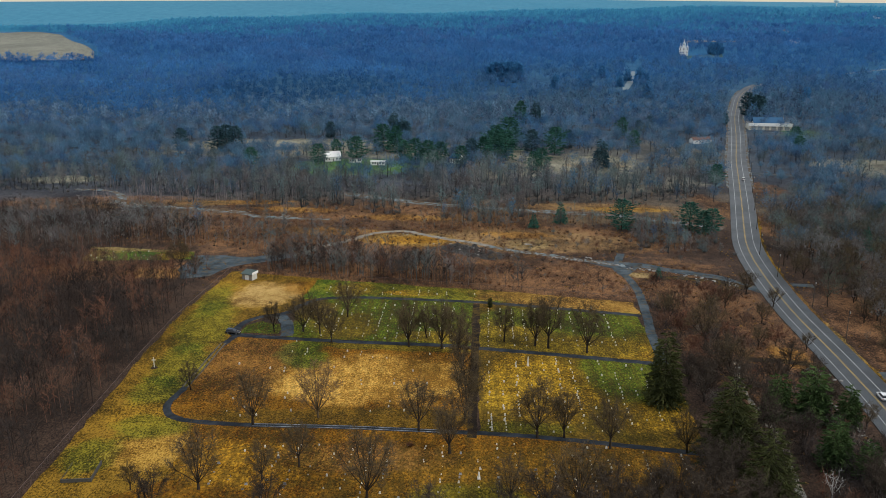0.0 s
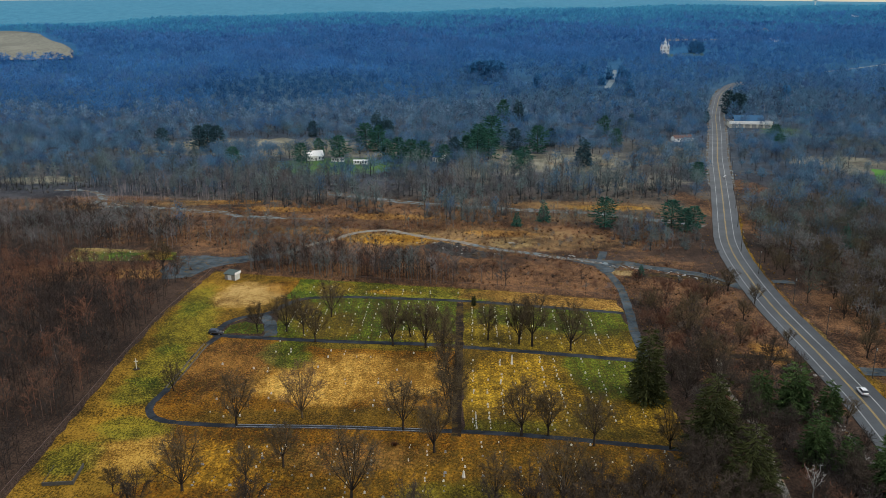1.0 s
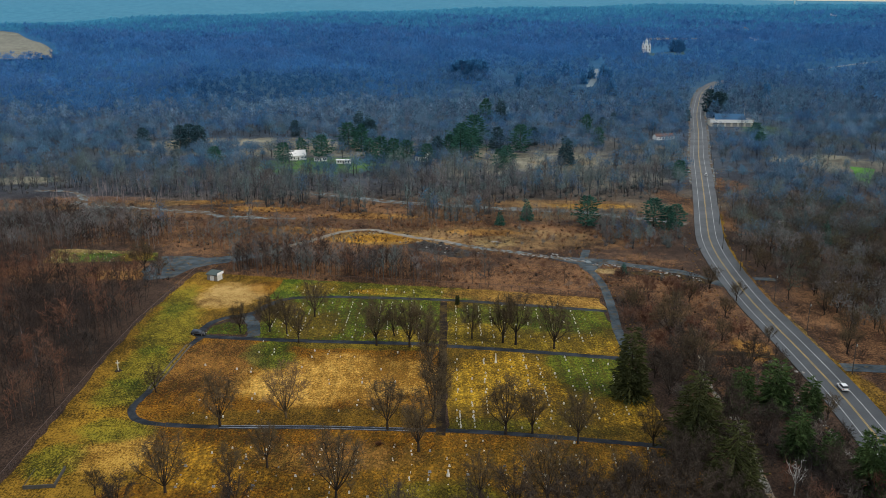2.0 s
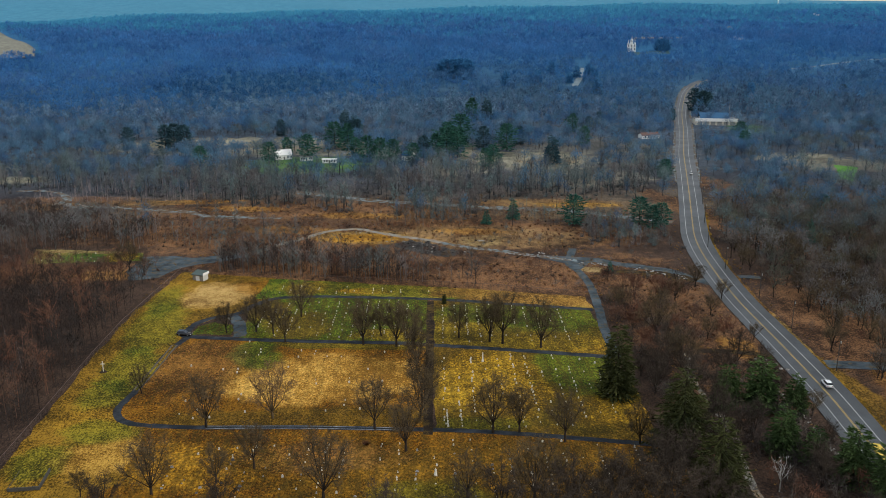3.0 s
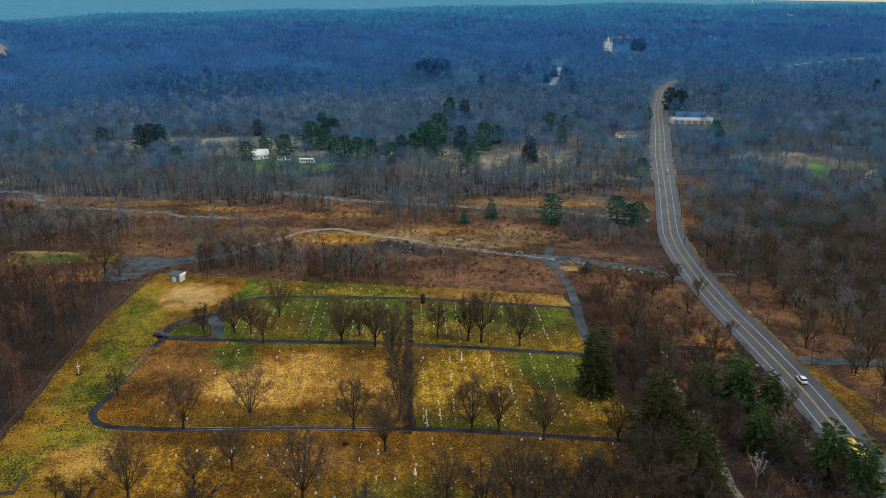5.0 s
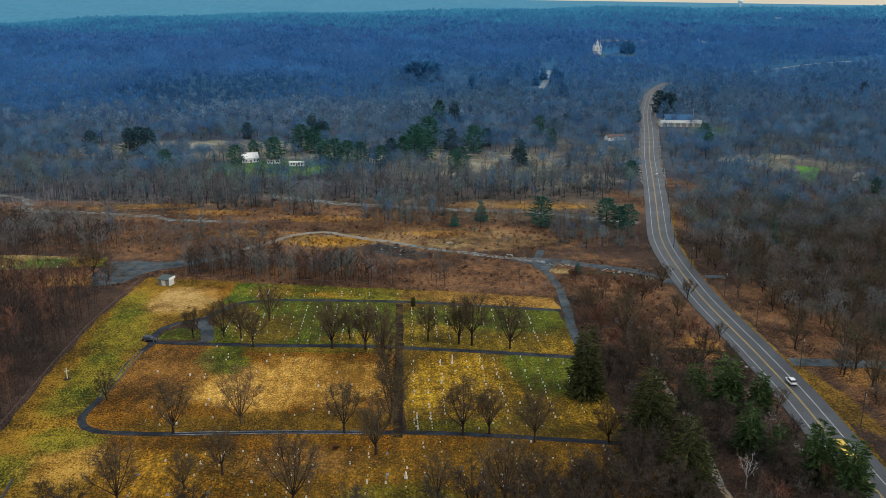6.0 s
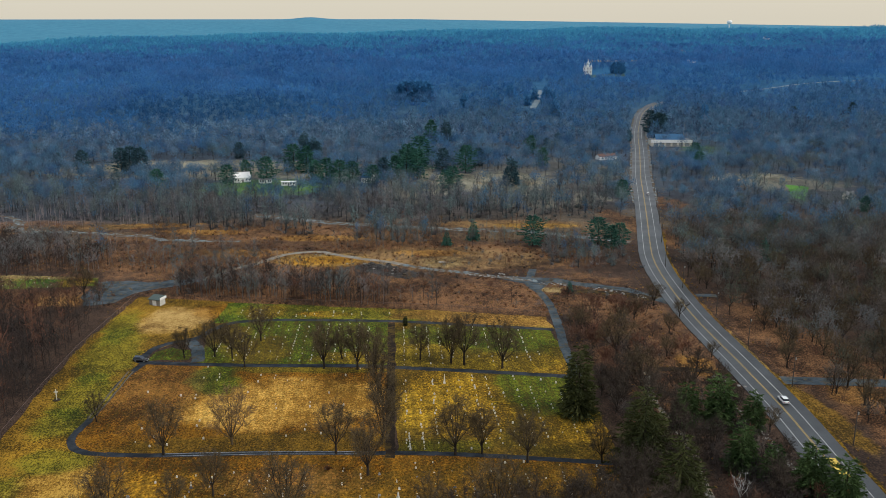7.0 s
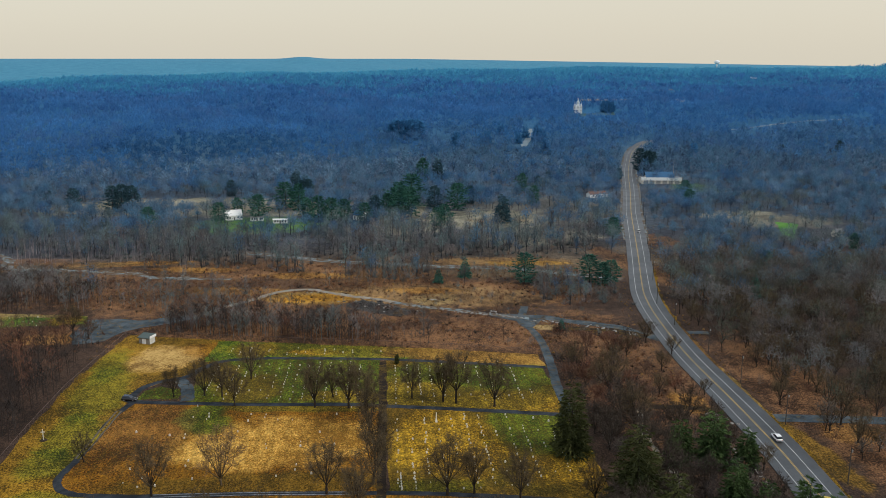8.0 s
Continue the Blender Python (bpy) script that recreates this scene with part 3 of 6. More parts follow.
sheets = [
    ("lawn_west", [(-98, 160), (-98, 250), (-97, 300), (-90, 348), (-70, 342), (-50, 337), (-44, 313), (-52, 308), (-56, 298), (-66, 292), (-72, 284), (-73, 275), (-74.5, 264), (-76, 247), (-77.5, 232), (-79, 223), (-77.2, 217), (-73.5, 213.8), (-66, 211), (-60, 180), (-60, 160)], yard_mat, "patchy green and gold rough cemetery grass"),
    ("lawn_straw", [(-73, 275), (-35, 269), (-1, 265), (9, 262.5), (7, 204.5), (-13, 207), (-54, 210), (-68, 212), (-73.5, 213.8), (-77.2, 217), (-79, 223), (-77.5, 232), (-76, 247), (-74.5, 264)], straw_mat, "pale straw-coloured cemetery grass with few stones"),
    ("lawn_green", [(-54, 272), (9, 263), (11, 307), (-20, 312), (-43, 313.5), (-52, 307), (-55, 298), (-54, 288)], green_mat, "green cemetery grass with rows of headstones"),
    ("lawn_island", [(-71, 277), (-57, 276), (-58, 285), (-66, 289), (-70, 285)], green_mat, "small green grass island inside the lane loop"),
    ("lawn_gold", [(10.5, 262), (67, 249), (68.5, 220), (66, 193.5), (31, 201), (9, 204.5)], gold_mat, "gold and green cemetery grass with rows of headstones"),
    ("lawn_bright", [(13, 307), (49, 298), (70, 292), (69, 268), (67, 249.5), (39, 256), (11.5, 262)], bright_mat, "yellow-green cemetery grass with rows of headstones"),
    ("lawn_top", [(-52, 336), (-15, 328), (30, 318), (71, 306), (71, 292), (49, 298), (14, 307), (-20, 312), (-43, 313.5), (-55, 312)], top_mat, "strip of green and amber grass along the fence"),
    ("lawn_low", [(-68, 211), (-29, 208), (14, 204), (49, 197), (68, 193), (70, 150), (70, 130), (-97, 130), (-97, 162), (-67, 182)], low_mat, "ochre and brown cemetery grass among scattered headstones"),
    ("gravel_place", [(-113, 372), (-100, 372), (-86, 366), (-71, 369), (-73, 363), (-86, 359), (-94, 352), (-98, 341), (-109, 338), (-114, 350)], street_mat, "grey-blue gravel turning place"),
    ("junction", [(63, 361.5), (71, 360), (80, 357.5), (86, 353.5), (81, 348), (77, 340), (73, 340), (71, 349), (63, 357.5)], street_mat, "broad broken grey junction"),
    ("lawn_far", [(279, 515), (281, 505), (308, 549), (296, 558)], far_green, "bright green mown lawn in far woods"),
    ("lawn_side", [(-166, 388), (-115, 378), (-112, 366), (-160, 364)], lawn_mat, "green and gold side lawn beyond the woods"),
]
for i, (name, corners, mat, label) in enumerate(sheets):
    structure(name, sheet(name, corners, mat, 0.03 + 0.004 * i), label, "lawn" if "lawn" in name else "paving")

pavings = [
    ("lane_west", LANE_WEST, 1.1, lane_mat, "narrow dark wet cemetery lane", 0.15),
    ("lane_middle", LANE_MID, 1.35, lane_mat, "narrow dark wet cemetery lane", 0.15),
    ("lane_top", LANE_TOP, 1.3, lane_mat, "narrow dark cemetery lane along the top", 0.2),
    ("lane_spur", LANE_SPUR, 2.2, street_mat, "grey gravelly spur of the lane loop", 0.3),
    ("avenue", AVENUE, 1.3, avenue_mat, "dark unpaved avenue through the cemetery", 0.15),
    ("road_east", EAST_ROAD, 1.65, street_mat, "worn grey road beside the cemetery", 0.14),
    ("wood_path", WOOD_PATH, 1.0, track_mat, "pale stony path under bare trees", 0.4),
    ("track", TRACK, 1.7, track_mat, "pale gravel track over a low mound", 0.4),
    ("track_east", TRACK_EAST, 1.9, pale_street, "pale blue-grey broken street", 0.6),
    ("fork", FORK, 1.8, street_mat, "short overgrown arm of the junction", 0.3),
    ("track_west", TRACK_WEST, 3.6, street_mat, "wide grey gravel turning place", 0.8),
    ("street_middle", STREET_MID, 3.5, pale_street, "abandoned grey street through scrub", 0.6),
    ("street_low", STREET_LOW, 2.8, street_mat, "abandoned broken grey street", 0.6),
    ("street_wash", STREET_WASH, 2.4, avenue_mat, "dark washed-out edge of a broken street", 1.0),
    ("street_west", STREET_WEST, 2.3, pale_street, "abandoned broken street in rusty scrub", 1.3),
    ("side_road_near", SIDE_NEAR, 3.0, street_mat, "wet grey side road", 0.2),
    ("side_road_middle", SIDE_MID, 2.0, street_mat, "narrow grey side road", 0.4),
    ("side_road_far", SIDE_FAR, 2.4, street_mat, "grey side road at the crossing", 0.3),
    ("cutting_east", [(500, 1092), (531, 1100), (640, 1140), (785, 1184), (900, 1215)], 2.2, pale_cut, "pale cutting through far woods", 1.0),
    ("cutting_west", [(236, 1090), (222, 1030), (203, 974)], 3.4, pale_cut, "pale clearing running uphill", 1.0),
    ("side_road_park", SIDE_PARK, 1.8, avenue_mat, "dark earth side track", 0.4),
]
ROADS = []
for i, (name, points, half, mat, label, ragged) in enumerate(pavings):
    line = curve_points(points, 1.5 if "lane" in name else 3.0)
    ROADS.append((line, half))
    structure(name, strip_mesh(name, line, -half, half, mat, 0.07 + 0.006 * i, ragged), label, "road")
worn = curve_points([(-74.3, 268), (-75.2, 257), (-76.1, 246), (-77.3, 234)])
for off in (-0.75, 0.7):
    part("wheel_rut", strip_mesh("wheel_rut", worn, off - 0.25, off + 0.25, rut_gravel, 0.09, 0.16), bpy.data.objects["lane_west"], "pale gravel wheel rut")
part("grass_strip", strip_mesh("grass_strip", worn, -0.42, 0.4, yard_mat, 0.095, 0.14), bpy.data.objects["lane_west"], "grassy middle of the lane")
ruts = curve_points([(-52, 209.9), (-29, 208.5), (-13, 207), (2, 205.4)])
for off in (-0.65, 0.6):
    part("wheel_rut", strip_mesh("wheel_rut", ruts, off - 0.12, off + 0.12, rut_mat, 0.09, 0.05), bpy.data.objects["lane_west"], "pale wet wheel rut")
line = curve_points(HIGHWAY)
ROADS.append((line, 7.8))
for name, a, b in (("verge_east", 6.5, 8.0),):
    structure(name, strip_mesh(name, line[:int(len(line) * 0.32)], a, b, verge_mat, 0.208, 0.7), "dry tawny grass verge of the highway", "verge")
far_line = line[int(len(line) * 0.40):int(len(line) * 0.93)]
for a, b in ((-7.9, -6.0), (6.7, 8.6)):
    structure("shoulder", strip_mesh("shoulder", far_line, a, b, pale_street, 0.2, 0.5), "pale gravel shoulder of the highway", "verge")
road = structure("highway", strip_mesh("highway", line, -6.2, 6.9, asphalt, 0.22, 0.1, 0.25), "two-lane asphalt highway with wide dark shoulders", "road")
for name, off, wide, mat, label in (("edge_line", -3.45, 0.11, white_line, "worn white edge line"), ("edge_line", 3.35, 0.11, white_line, "worn white edge line"),
                                    ("centre_line", -0.17, 0.09, yellow_line, "yellow centre line"), ("centre_line", 0.17, 0.09, yellow_line, "yellow centre line")):
    part(name, strip_mesh(name, line, off - wide, off + wide, mat, 0.232), road, label)

# ---- plants: trunks are tubes, twigs and needles are slim blades ----
def unit(v):
    return v / (np.linalg.norm(v) + 1e-9)


class Plant:
    def __init__(self, seed):
        self.r = np.random.default_rng(seed)
        self.wood, self.blades = [], []

    def tube(self, p, q, r0, r1):
        self.wood.append((*p, *q, r0, r1))

    def blade(self, p, q, wide, facing=(0.0, 0.0, 0.0)):
        self.blades.append((*p, *q, wide, *facing))

    def wood_arrays(self):
        """Three-sided tubes."""
        a = np.array(self.wood)
        p, q, r0, r1 = a[:, :3], a[:, 3:6], a[:, 6], a[:, 7]
        d = q - p
        d /= np.linalg.norm(d, axis=1)[:, None] + 1e-9
        u = np.cross(d, np.where(np.abs(d[:, 2:3]) < 0.9, [[0, 0, 1.0]], [[1.0, 0, 0]]))
        u /= np.linalg.norm(u, axis=1)[:, None]
        v = np.cross(d, u)
        corners = []
        for c, r in ((p, r0), (q, r1)):
            for k in range(3):
                s = 2 * math.pi * k / 3
                corners.append(c + (u * math.cos(s) + v * math.sin(s)) * r[:, None])
        verts = np.stack(corners, 1).reshape(-1, 3)
        t = np.array([(0, 1, 4), (0, 4, 3), (1, 2, 5), (1, 5, 4), (2, 0, 3), (2, 3, 5)])
        tris = (np.arange(len(a))[:, None, None] * 6 + t[None]).reshape(-1, 3)
        return verts, tris

    def blade_arrays(self):
        a = np.array(self.blades)
        p, q, wide, facing = a[:, :3], a[:, 3:6], a[:, 6], a[:, 7:10]
        d = q - p
        loose = self.r.normal(size=d.shape)
        u = np.cross(d, np.where(np.abs(facing).sum(1)[:, None] > 0, facing + 0.35 * loose, loose))
        u /= np.linalg.norm(u, axis=1)[:, None] + 1e-9
        u *= wide[:, None] / 2
        verts = np.stack([p - u, p + u, q], 1).reshape(-1, 3)
        return verts, np.arange(len(verts)).reshape(-1, 3)


def bare_tree(seed, tall=14.0, spread=4.6, limbs=10, subs=13, twigs=22, twig=1.5, wide=0.07, bole=0.2, lean=0.0, girth=0.32):
    """A leafless broadleaf: bole, rising limbs, branches and a rounded haze of twigs."""
    t = Plant(seed)
    r = t.r
    top = np.array([lean, 0, tall * bole])
    t.tube((0, 0, -0.3), top * 0.55, girth * 1.3, girth)
    t.tube(top * 0.55, top, girth, girth * 0.8)
    for i in range(limbs):
        a, f = 2 * math.pi * i * 0.618 + r.uniform(-0.3, 0.3), math.sqrt((i + 0.3) / limbs)
        out = spread * f * r.uniform(0.85, 1.05)
        end = np.array([math.cos(a) * out, math.sin(a) * out, tall * (0.4 + 0.6 * math.sqrt(max(0.0, 1 - 0.95 * f * f))) * r.uniform(0.92, 1.0)])
        start = top * r.uniform(0.7, 1.0)
        knee = start + (end - start) * 0.42 + np.array([math.cos(a), math.sin(a), 0.25]) * out * 0.10
        pts = [start, knee, knee + (end - knee) * 0.55 + r.normal(size=3) * 0.25, end]
        rad = [girth * 0.46, girth * 0.30, girth * 0.17, 0.02]
        for k in range(3):
            t.tube(pts[k], pts[k + 1], rad[k], rad[k + 1])
        for j in range(subs):
            f = 0.25 + 0.73 * (j + r.uniform(0, 1)) / subs
            k = min(2, int(f * 3))
            p = pts[k] + (pts[k + 1] - pts[k]) * (f * 3 - k)
            way = unit(unit(pts[k + 1] - pts[k]) * 0.35 + r.normal(size=3) * 0.65 + np.array([math.cos(a) * 0.35, math.sin(a) * 0.35, 0.1]))
            long = spread * r.uniform(0.35, 0.62) * (1.1 - 0.45 * f)
            mid = p + way * long * 0.5 + r.normal(size=3) * 0.1
            q = p + way * long + np.array([0, 0, long * 0.22])
            t.tube(p, mid, 0.05 * girth / 0.3, 0.03)
            t.tube(mid, q, 0.03, 0.012)
            for n in range(twigs):
                s = p + (q - p) * r.uniform(0.1, 1.05) + r.normal(size=3) * 0.2
                t.blade(s, s + unit(way * 0.5 + r.normal(size=3) * 0.7 + np.array([0, 0, 0.3])) * twig * r.uniform(0.4, 1.2), wide)
    return t


def wild_tree(seed, tall=11.0, spread=2.6, count=60, wide=0.07, twig=1.4, girth=0.13):
    """A slim woodland tree: a leader and a loose head of twigs."""
    t = Plant(seed)
    r = t.r
    tip = np.array([r.uniform(-0.6, 0.6), r.uniform(-0.6, 0.6), tall])
    t.tube((0, 0, -0.3), tip * 0.5, girth, girth * 0.6)
    t.tube(tip * 0.5, tip, girth * 0.6, 0.02)
    for i in range(max(4, count // 9)):
        f = r.uniform(0.3, 0.85)
        a = r.uniform(0, 2 * math.pi)
        s = tip * f
        long = spread * r.uniform(0.6, 1.1) * (1.2 - f * 0.6)
        e = s + np.array([math.cos(a) * long, math.sin(a) * long, long * r.uniform(0.6, 1.3)])
        t.blade(s, e, wide * 1.4)
        for n in range(8):
            p = s + (e - s) * r.uniform(0.3, 1)
            t.blade(p, p + unit(unit(e - s) * 0.5 + r.normal(size=3) * 0.6 + np.array([0, 0, 0.4])) * twig * r.uniform(0.5, 1.2), wide)
    return t


def shrub(seed, tall=1.6, spread=1.2, count=44, wide=0.06):
    t = Plant(seed)
    for i in range(count):
        a, out = t.r.uniform(0, 2 * math.pi), spread * math.sqrt(t.r.uniform(0, 1))
        s = np.array([math.cos(a) * out * 0.25, math.sin(a) * out * 0.25, 0.0])
        t.blade(s, (math.cos(a) * out, math.sin(a) * out, tall * t.r.uniform(0.5, 1) * (1.1 - 0.5 * out / spread)), wide)
    return t


def lobed_head(t, base, tall, spread, lobes, twigs, long, wide):
    """A crown of rounded lobes, each covered with short rising twigs. Returns the lobes' middles."""
    r = t.r
    middles = []
    for i in range(lobes):
        a, f = i * 2.4 + r.uniform(-0.4, 0.4), math.sqrt(i / max(1, lobes))
        big = spread * r.uniform(0.48, 0.66) * (1.15 if i == 0 else 1)
        out = (spread - 0.75 * big) * f
        z = tall - big - (tall - base - 1.2 * big) * f * f * r.uniform(0.5, 1.0)
        c = np.array([math.cos(a) * out, math.sin(a) * out, z])
        middles.append(c)
        for n in range(twigs):
            h, b = r.uniform(-0.55, 1.0), r.uniform(0, 2 * math.pi)
            ring = math.sqrt(1 - h * h)
            way = np.array([ring * math.cos(b), ring * math.sin(b), h])
            p = c + way * big * r.uniform(0.62, 0.9)
            t.blade(p, p + unit(way * 0.45 + r.normal(size=3) * 0.55 + np.array([0, 0, 0.45])) * long * r.uniform(0.6, 1.3), wide * r.uniform(0.7, 1.3), way)
    return middles


def tuft_tree(seed, tall=12.0, spread=4.6, lobes=2, twigs=20, wide=0.55, long=2.4):
    """A far tree: a trunk and a lobed crown of twigs."""
    t = Plant(seed)
    t.blade((0, 0, -0.3), (0.02, 0, tall * 0.7), 0.5)
    lobed_head(t, tall * 0.2, tall, spread, lobes, twigs, long, wide)
    return t


def crowned_tree(seed, tall=12.0, spread=4.0, lobes=5, twigs=22, wide=0.2, girth=0.2, fork_at=0.3, low=0.25, long=1.5):
    """A leafless tree with a dark bole, rising limbs and a lobed head of fine twigs."""
    t = Plant(seed)
    r = t.r
    fork = np.array([r.uniform(-0.4, 0.4), r.uniform(-0.4, 0.4), tall * fork_at * r.uniform(0.85, 1.15)])
    t.tube((0, 0, -0.3), fork, girth, girth * 0.75)
    for i, c in enumerate(lobed_head(t, tall * low, tall, spread, lobes, twigs, long, wide)):
        if i % 2 == 0:
            t.tube(fork, c, girth * 0.55, girth * 0.2)
        else:
            t.blade(fork, c, girth)
        for n in range(5):
            way = unit(r.normal(size=3) + np.array([0, 0, 0.6]))
            t.blade(fork + (c - fork) * r.uniform(0.5, 1.0), c + way * spread * 0.45, wide)
    return t


def conifer(seed, tall=15.0, spread=3.6, tiers=26, arms=11, droop=0.25, sprays=6, wide=0.42, shape=0.85, foot=0.05, ragged=0.2, domed=False):
    """A spruce or pine: arms all up the stem, each feathered with sprays of needles; domed: a rounded, lobed head."""
    t = Plant(seed)
    r = t.r
    t.tube((0, 0, -0.3), (0, 0, tall * 0.5), tall * 0.018, tall * 0.012)
    t.tube((0, 0, tall * 0.5), (0, 0, tall * 0.98), tall * 0.012, 0.02)
    lobes = [(r.uniform(0, 2 * math.pi), r.uniform(0.15, 0.9), r.uniform(1.0, 1.35)) for k in range(9)]
    total = sum(max(4, int(arms * (1 - 0.5 * i / tiers))) for i in range(tiers))
    for i in range(total):
        f = (i + r.uniform(0, 1)) / total
        f = 1 - math.sqrt(1 - f) if not domed else f
        z = tall * (foot + (1 - foot) * f)
        a = i * 2.39996 + r.uniform(-0.5, 0.5)
        if domed:
            reach = spread * (1 - f ** 2.4) ** 0.6 * (0.6 + 0.4 * min(1.0, f / 0.3))
            reach *= max([0.86] + [g * math.exp(-((f - h) / 0.16) ** 2) * max(0.0, math.cos(a - b)) for b, h, g in lobes])
        else:
            reach = spread * (1 - f) ** shape
        long = reach * r.uniform(1 - ragged, 1 + ragged) * r.uniform(0.8, 1.1) + 0.25
        way = np.array([math.cos(a), math.sin(a), -droop * r.uniform(0.2, 1.5) + (0.35 * f if domed else 0)])
        s, e = np.array([0, 0, z]), np.array([0, 0, z]) + way * long
        t.blade(s, e, wide * 0.5)
        for m in range(sprays):
            p = s + (e - s) * math.sqrt(r.uniform(0.12, 1.0))
            side = np.array([-way[1], way[0], 0]) * r.normal() * 0.6
            t.blade(p, p + unit(way + side + np.array([0, 0, r.normal() * 0.45])) * wide * r.uniform(1.5, 3.0), wide * r.uniform(0.6, 1.1))
    return t


def plant_thing(name, plant, wood, leaf, crown, label, category="tree", leaf_label=""):
    """The first of a kind of tree, as a thing with its trunk and crown."""
    ob = new(name)
    part("trunk", tri_mesh("trunk", *plant.wood_arrays(), wood), ob)
    part(crown, tri_mesh(crown, *plant.blade_arrays(), leaf), ob, leaf_label)
    return tagged(ob, label, category)


def stamp(plants, x, y, size, mat, name, label, category, rng, squash=0.15, wood=True, bole=None):
    """Many plants in one mesh, each turned and sized by chance."""
    forms, slots = [], []
    for p in plants:
        v, f = p.blade_arrays()
        leafy = len(f)
        if wood and p.wood:
            wv, wf = p.wood_arrays()
            f = np.concatenate([f, wf + len(v)])
            v = np.concatenate([v, wv])
        forms.append((v, f, (np.arange(len(f)) >= leafy).astype(np.int32)))
    pick = rng.integers(0, len(forms), len(x))
    z = terrain(x, y)
    vs, fs, base = [], [], 0
    for k, (v, f, slot) in enumerate(forms):
        i = np.where(pick == k)[0]
        if not len(i):
            continue
        a = rng.uniform(0, 2 * math.pi, len(i))
        c, s, g = np.cos(a), np.sin(a), size[i]
        tall = g * rng.uniform(1 - squash, 1 + squash, len(i))
        px = (v[None, :, 0] * c[:, None] - v[None, :, 1] * s[:, None]) * g[:, None] + x[i][:, None]
        py = (v[None, :, 0] * s[:, None] + v[None, :, 1] * c[:, None]) * g[:, None] + y[i][:, None]
        pz = v[None, :, 2] * tall[:, None] + z[i][:, None]
        vs.append(np.stack([px, py, pz], -1).reshape(-1, 3))
        fs.append((f[None] + (np.arange(len(i)) * len(v))[:, None, None] + base).reshape(-1, 3))
        base += len(i) * len(v)
        slots.append(np.tile(slot, len(i)))
    ob = new(name, tri_mesh(name, np.concatenate(vs), np.concatenate(fs), mat))
    if bole:
        ob.data.materials.append(bole)
        ob.data.polygons.foreach_set("material_index", np.concatenate(slots))
    return tagged(ob, label, category, kind="stuff")


def off_roads(x, y, extra=1.0):
    """True where no road runs."""
    keep = np.ones(len(x), bool)
    for line, half in ROADS:
        near = (x > line[:, 0].min() - 12) & (x < line[:, 0].max() + 12) & (y > line[:, 1].min() - 12) & (y < line[:, 1].max() + 12) & keep
        i = np.where(near)[0]
        for k in range(0, len(i), 4000):
            j = i[k:k + 4000]
            d = np.min((x[j][:, None] - line[None, :, 0]) ** 2 + (y[j][:, None] - line[None, :, 1]) ** 2, axis=1)
            keep[j[d < (half + extra) ** 2]] = False
    return keep


def oval(x, y, cx, cy, rx, ry):
    return ((x - cx) / rx) ** 2 + ((y - cy) / ry) ** 2


def patchy(x, y, scale, seed=0.0):
    """Smooth chance pattern between 0 and 1."""
    u, v = x / scale + seed, y / scale + seed * 0.7
    s = np.sin(u * 1.7 + 1.3 * np.sin(v * 1.1 + seed)) + np.sin(v * 2.3 + 1.7 * np.sin(u * 0.9)) + 0.6 * np.sin(u * 4.1 + v * 3.3) + 0.5 * np.sin(v * 5.9 - u * 4.7)
    return 0.5 + s / 6.2


def scatter(x0, x1, y0, y1, step, rng):
    gx, gy = np.meshgrid(np.arange(x0, x1, step), np.arange(y0, y1, step))
    return gx.ravel() + rng.uniform(-0.5, 0.5, gx.size) * step, gy.ravel() + rng.uniform(-0.5, 0.5, gx.size) * step


def in_yard(x, y):
    """Inside the cemetery fence."""
    west = (x > -98.5) & (y < 346 - 0.24 * (x + 90))
    return west & (x < 72) & (y > 100)


def in_view(x, y, margin=25):
    return (np.abs(x - 0.07 * y) < 0.64 * y + margin)


def choose(x, y, chance, rng, extra=1.0):
    k = (rng.uniform(0, 1, len(x)) < chance) & in_view(x, y)
    x, y = x[k], y[k]
    k = off_roads(x, y, extra) & ~in_yard(x, y)
    return x[k], y[k]


OPENINGS = [(-64, 592, 44, 40), (-125, 684, 88, 26), (55, 600, 14, 52), (98, 590, 40, 40), (120, 535, 30, 8), (276, 714, 36, 30), (204, 668, 20, 22), (290, 522, 22, 42), (298, 548, 14, 14), (212, 544, 22, 9), (192, 506, 12, 24), (306, 722, 20, 30), (-130, 375, 42, 13), (-16, 400, 30, 12), (285, 585, 30, 22), (-28, 515, 12, 26), (-245, 548, 26, 12), (60, 935, 12, 26), (112, 1010, 9, 40), (-280, 780, 40, 10)]


EVERGREENS = [(-204, 664), (-168, 655), (-134, 591), (-88, 597), (-79, 626), (-62, 606), (-46, 650), (-36, 643), (-20, 595), (-11, 594), (-2, 600), (12, 592), (36, 600), (44, 600), (40, 650), (50, 660), (82, 632), (60, 567), (66, 572), (107, 578), (169, 524), (150, 650), (121, 412), (131, 408), (88, 412), (60, 428), (45, 419)]


def cleared(x, y):
    d = np.full(len(x), 9.0)
    for o in [(a, b - 6, 8, 13) for a, b in EVERGREENS] + OPENINGS:
        d = np.minimum(d, oval(x, y, *o))
    return d


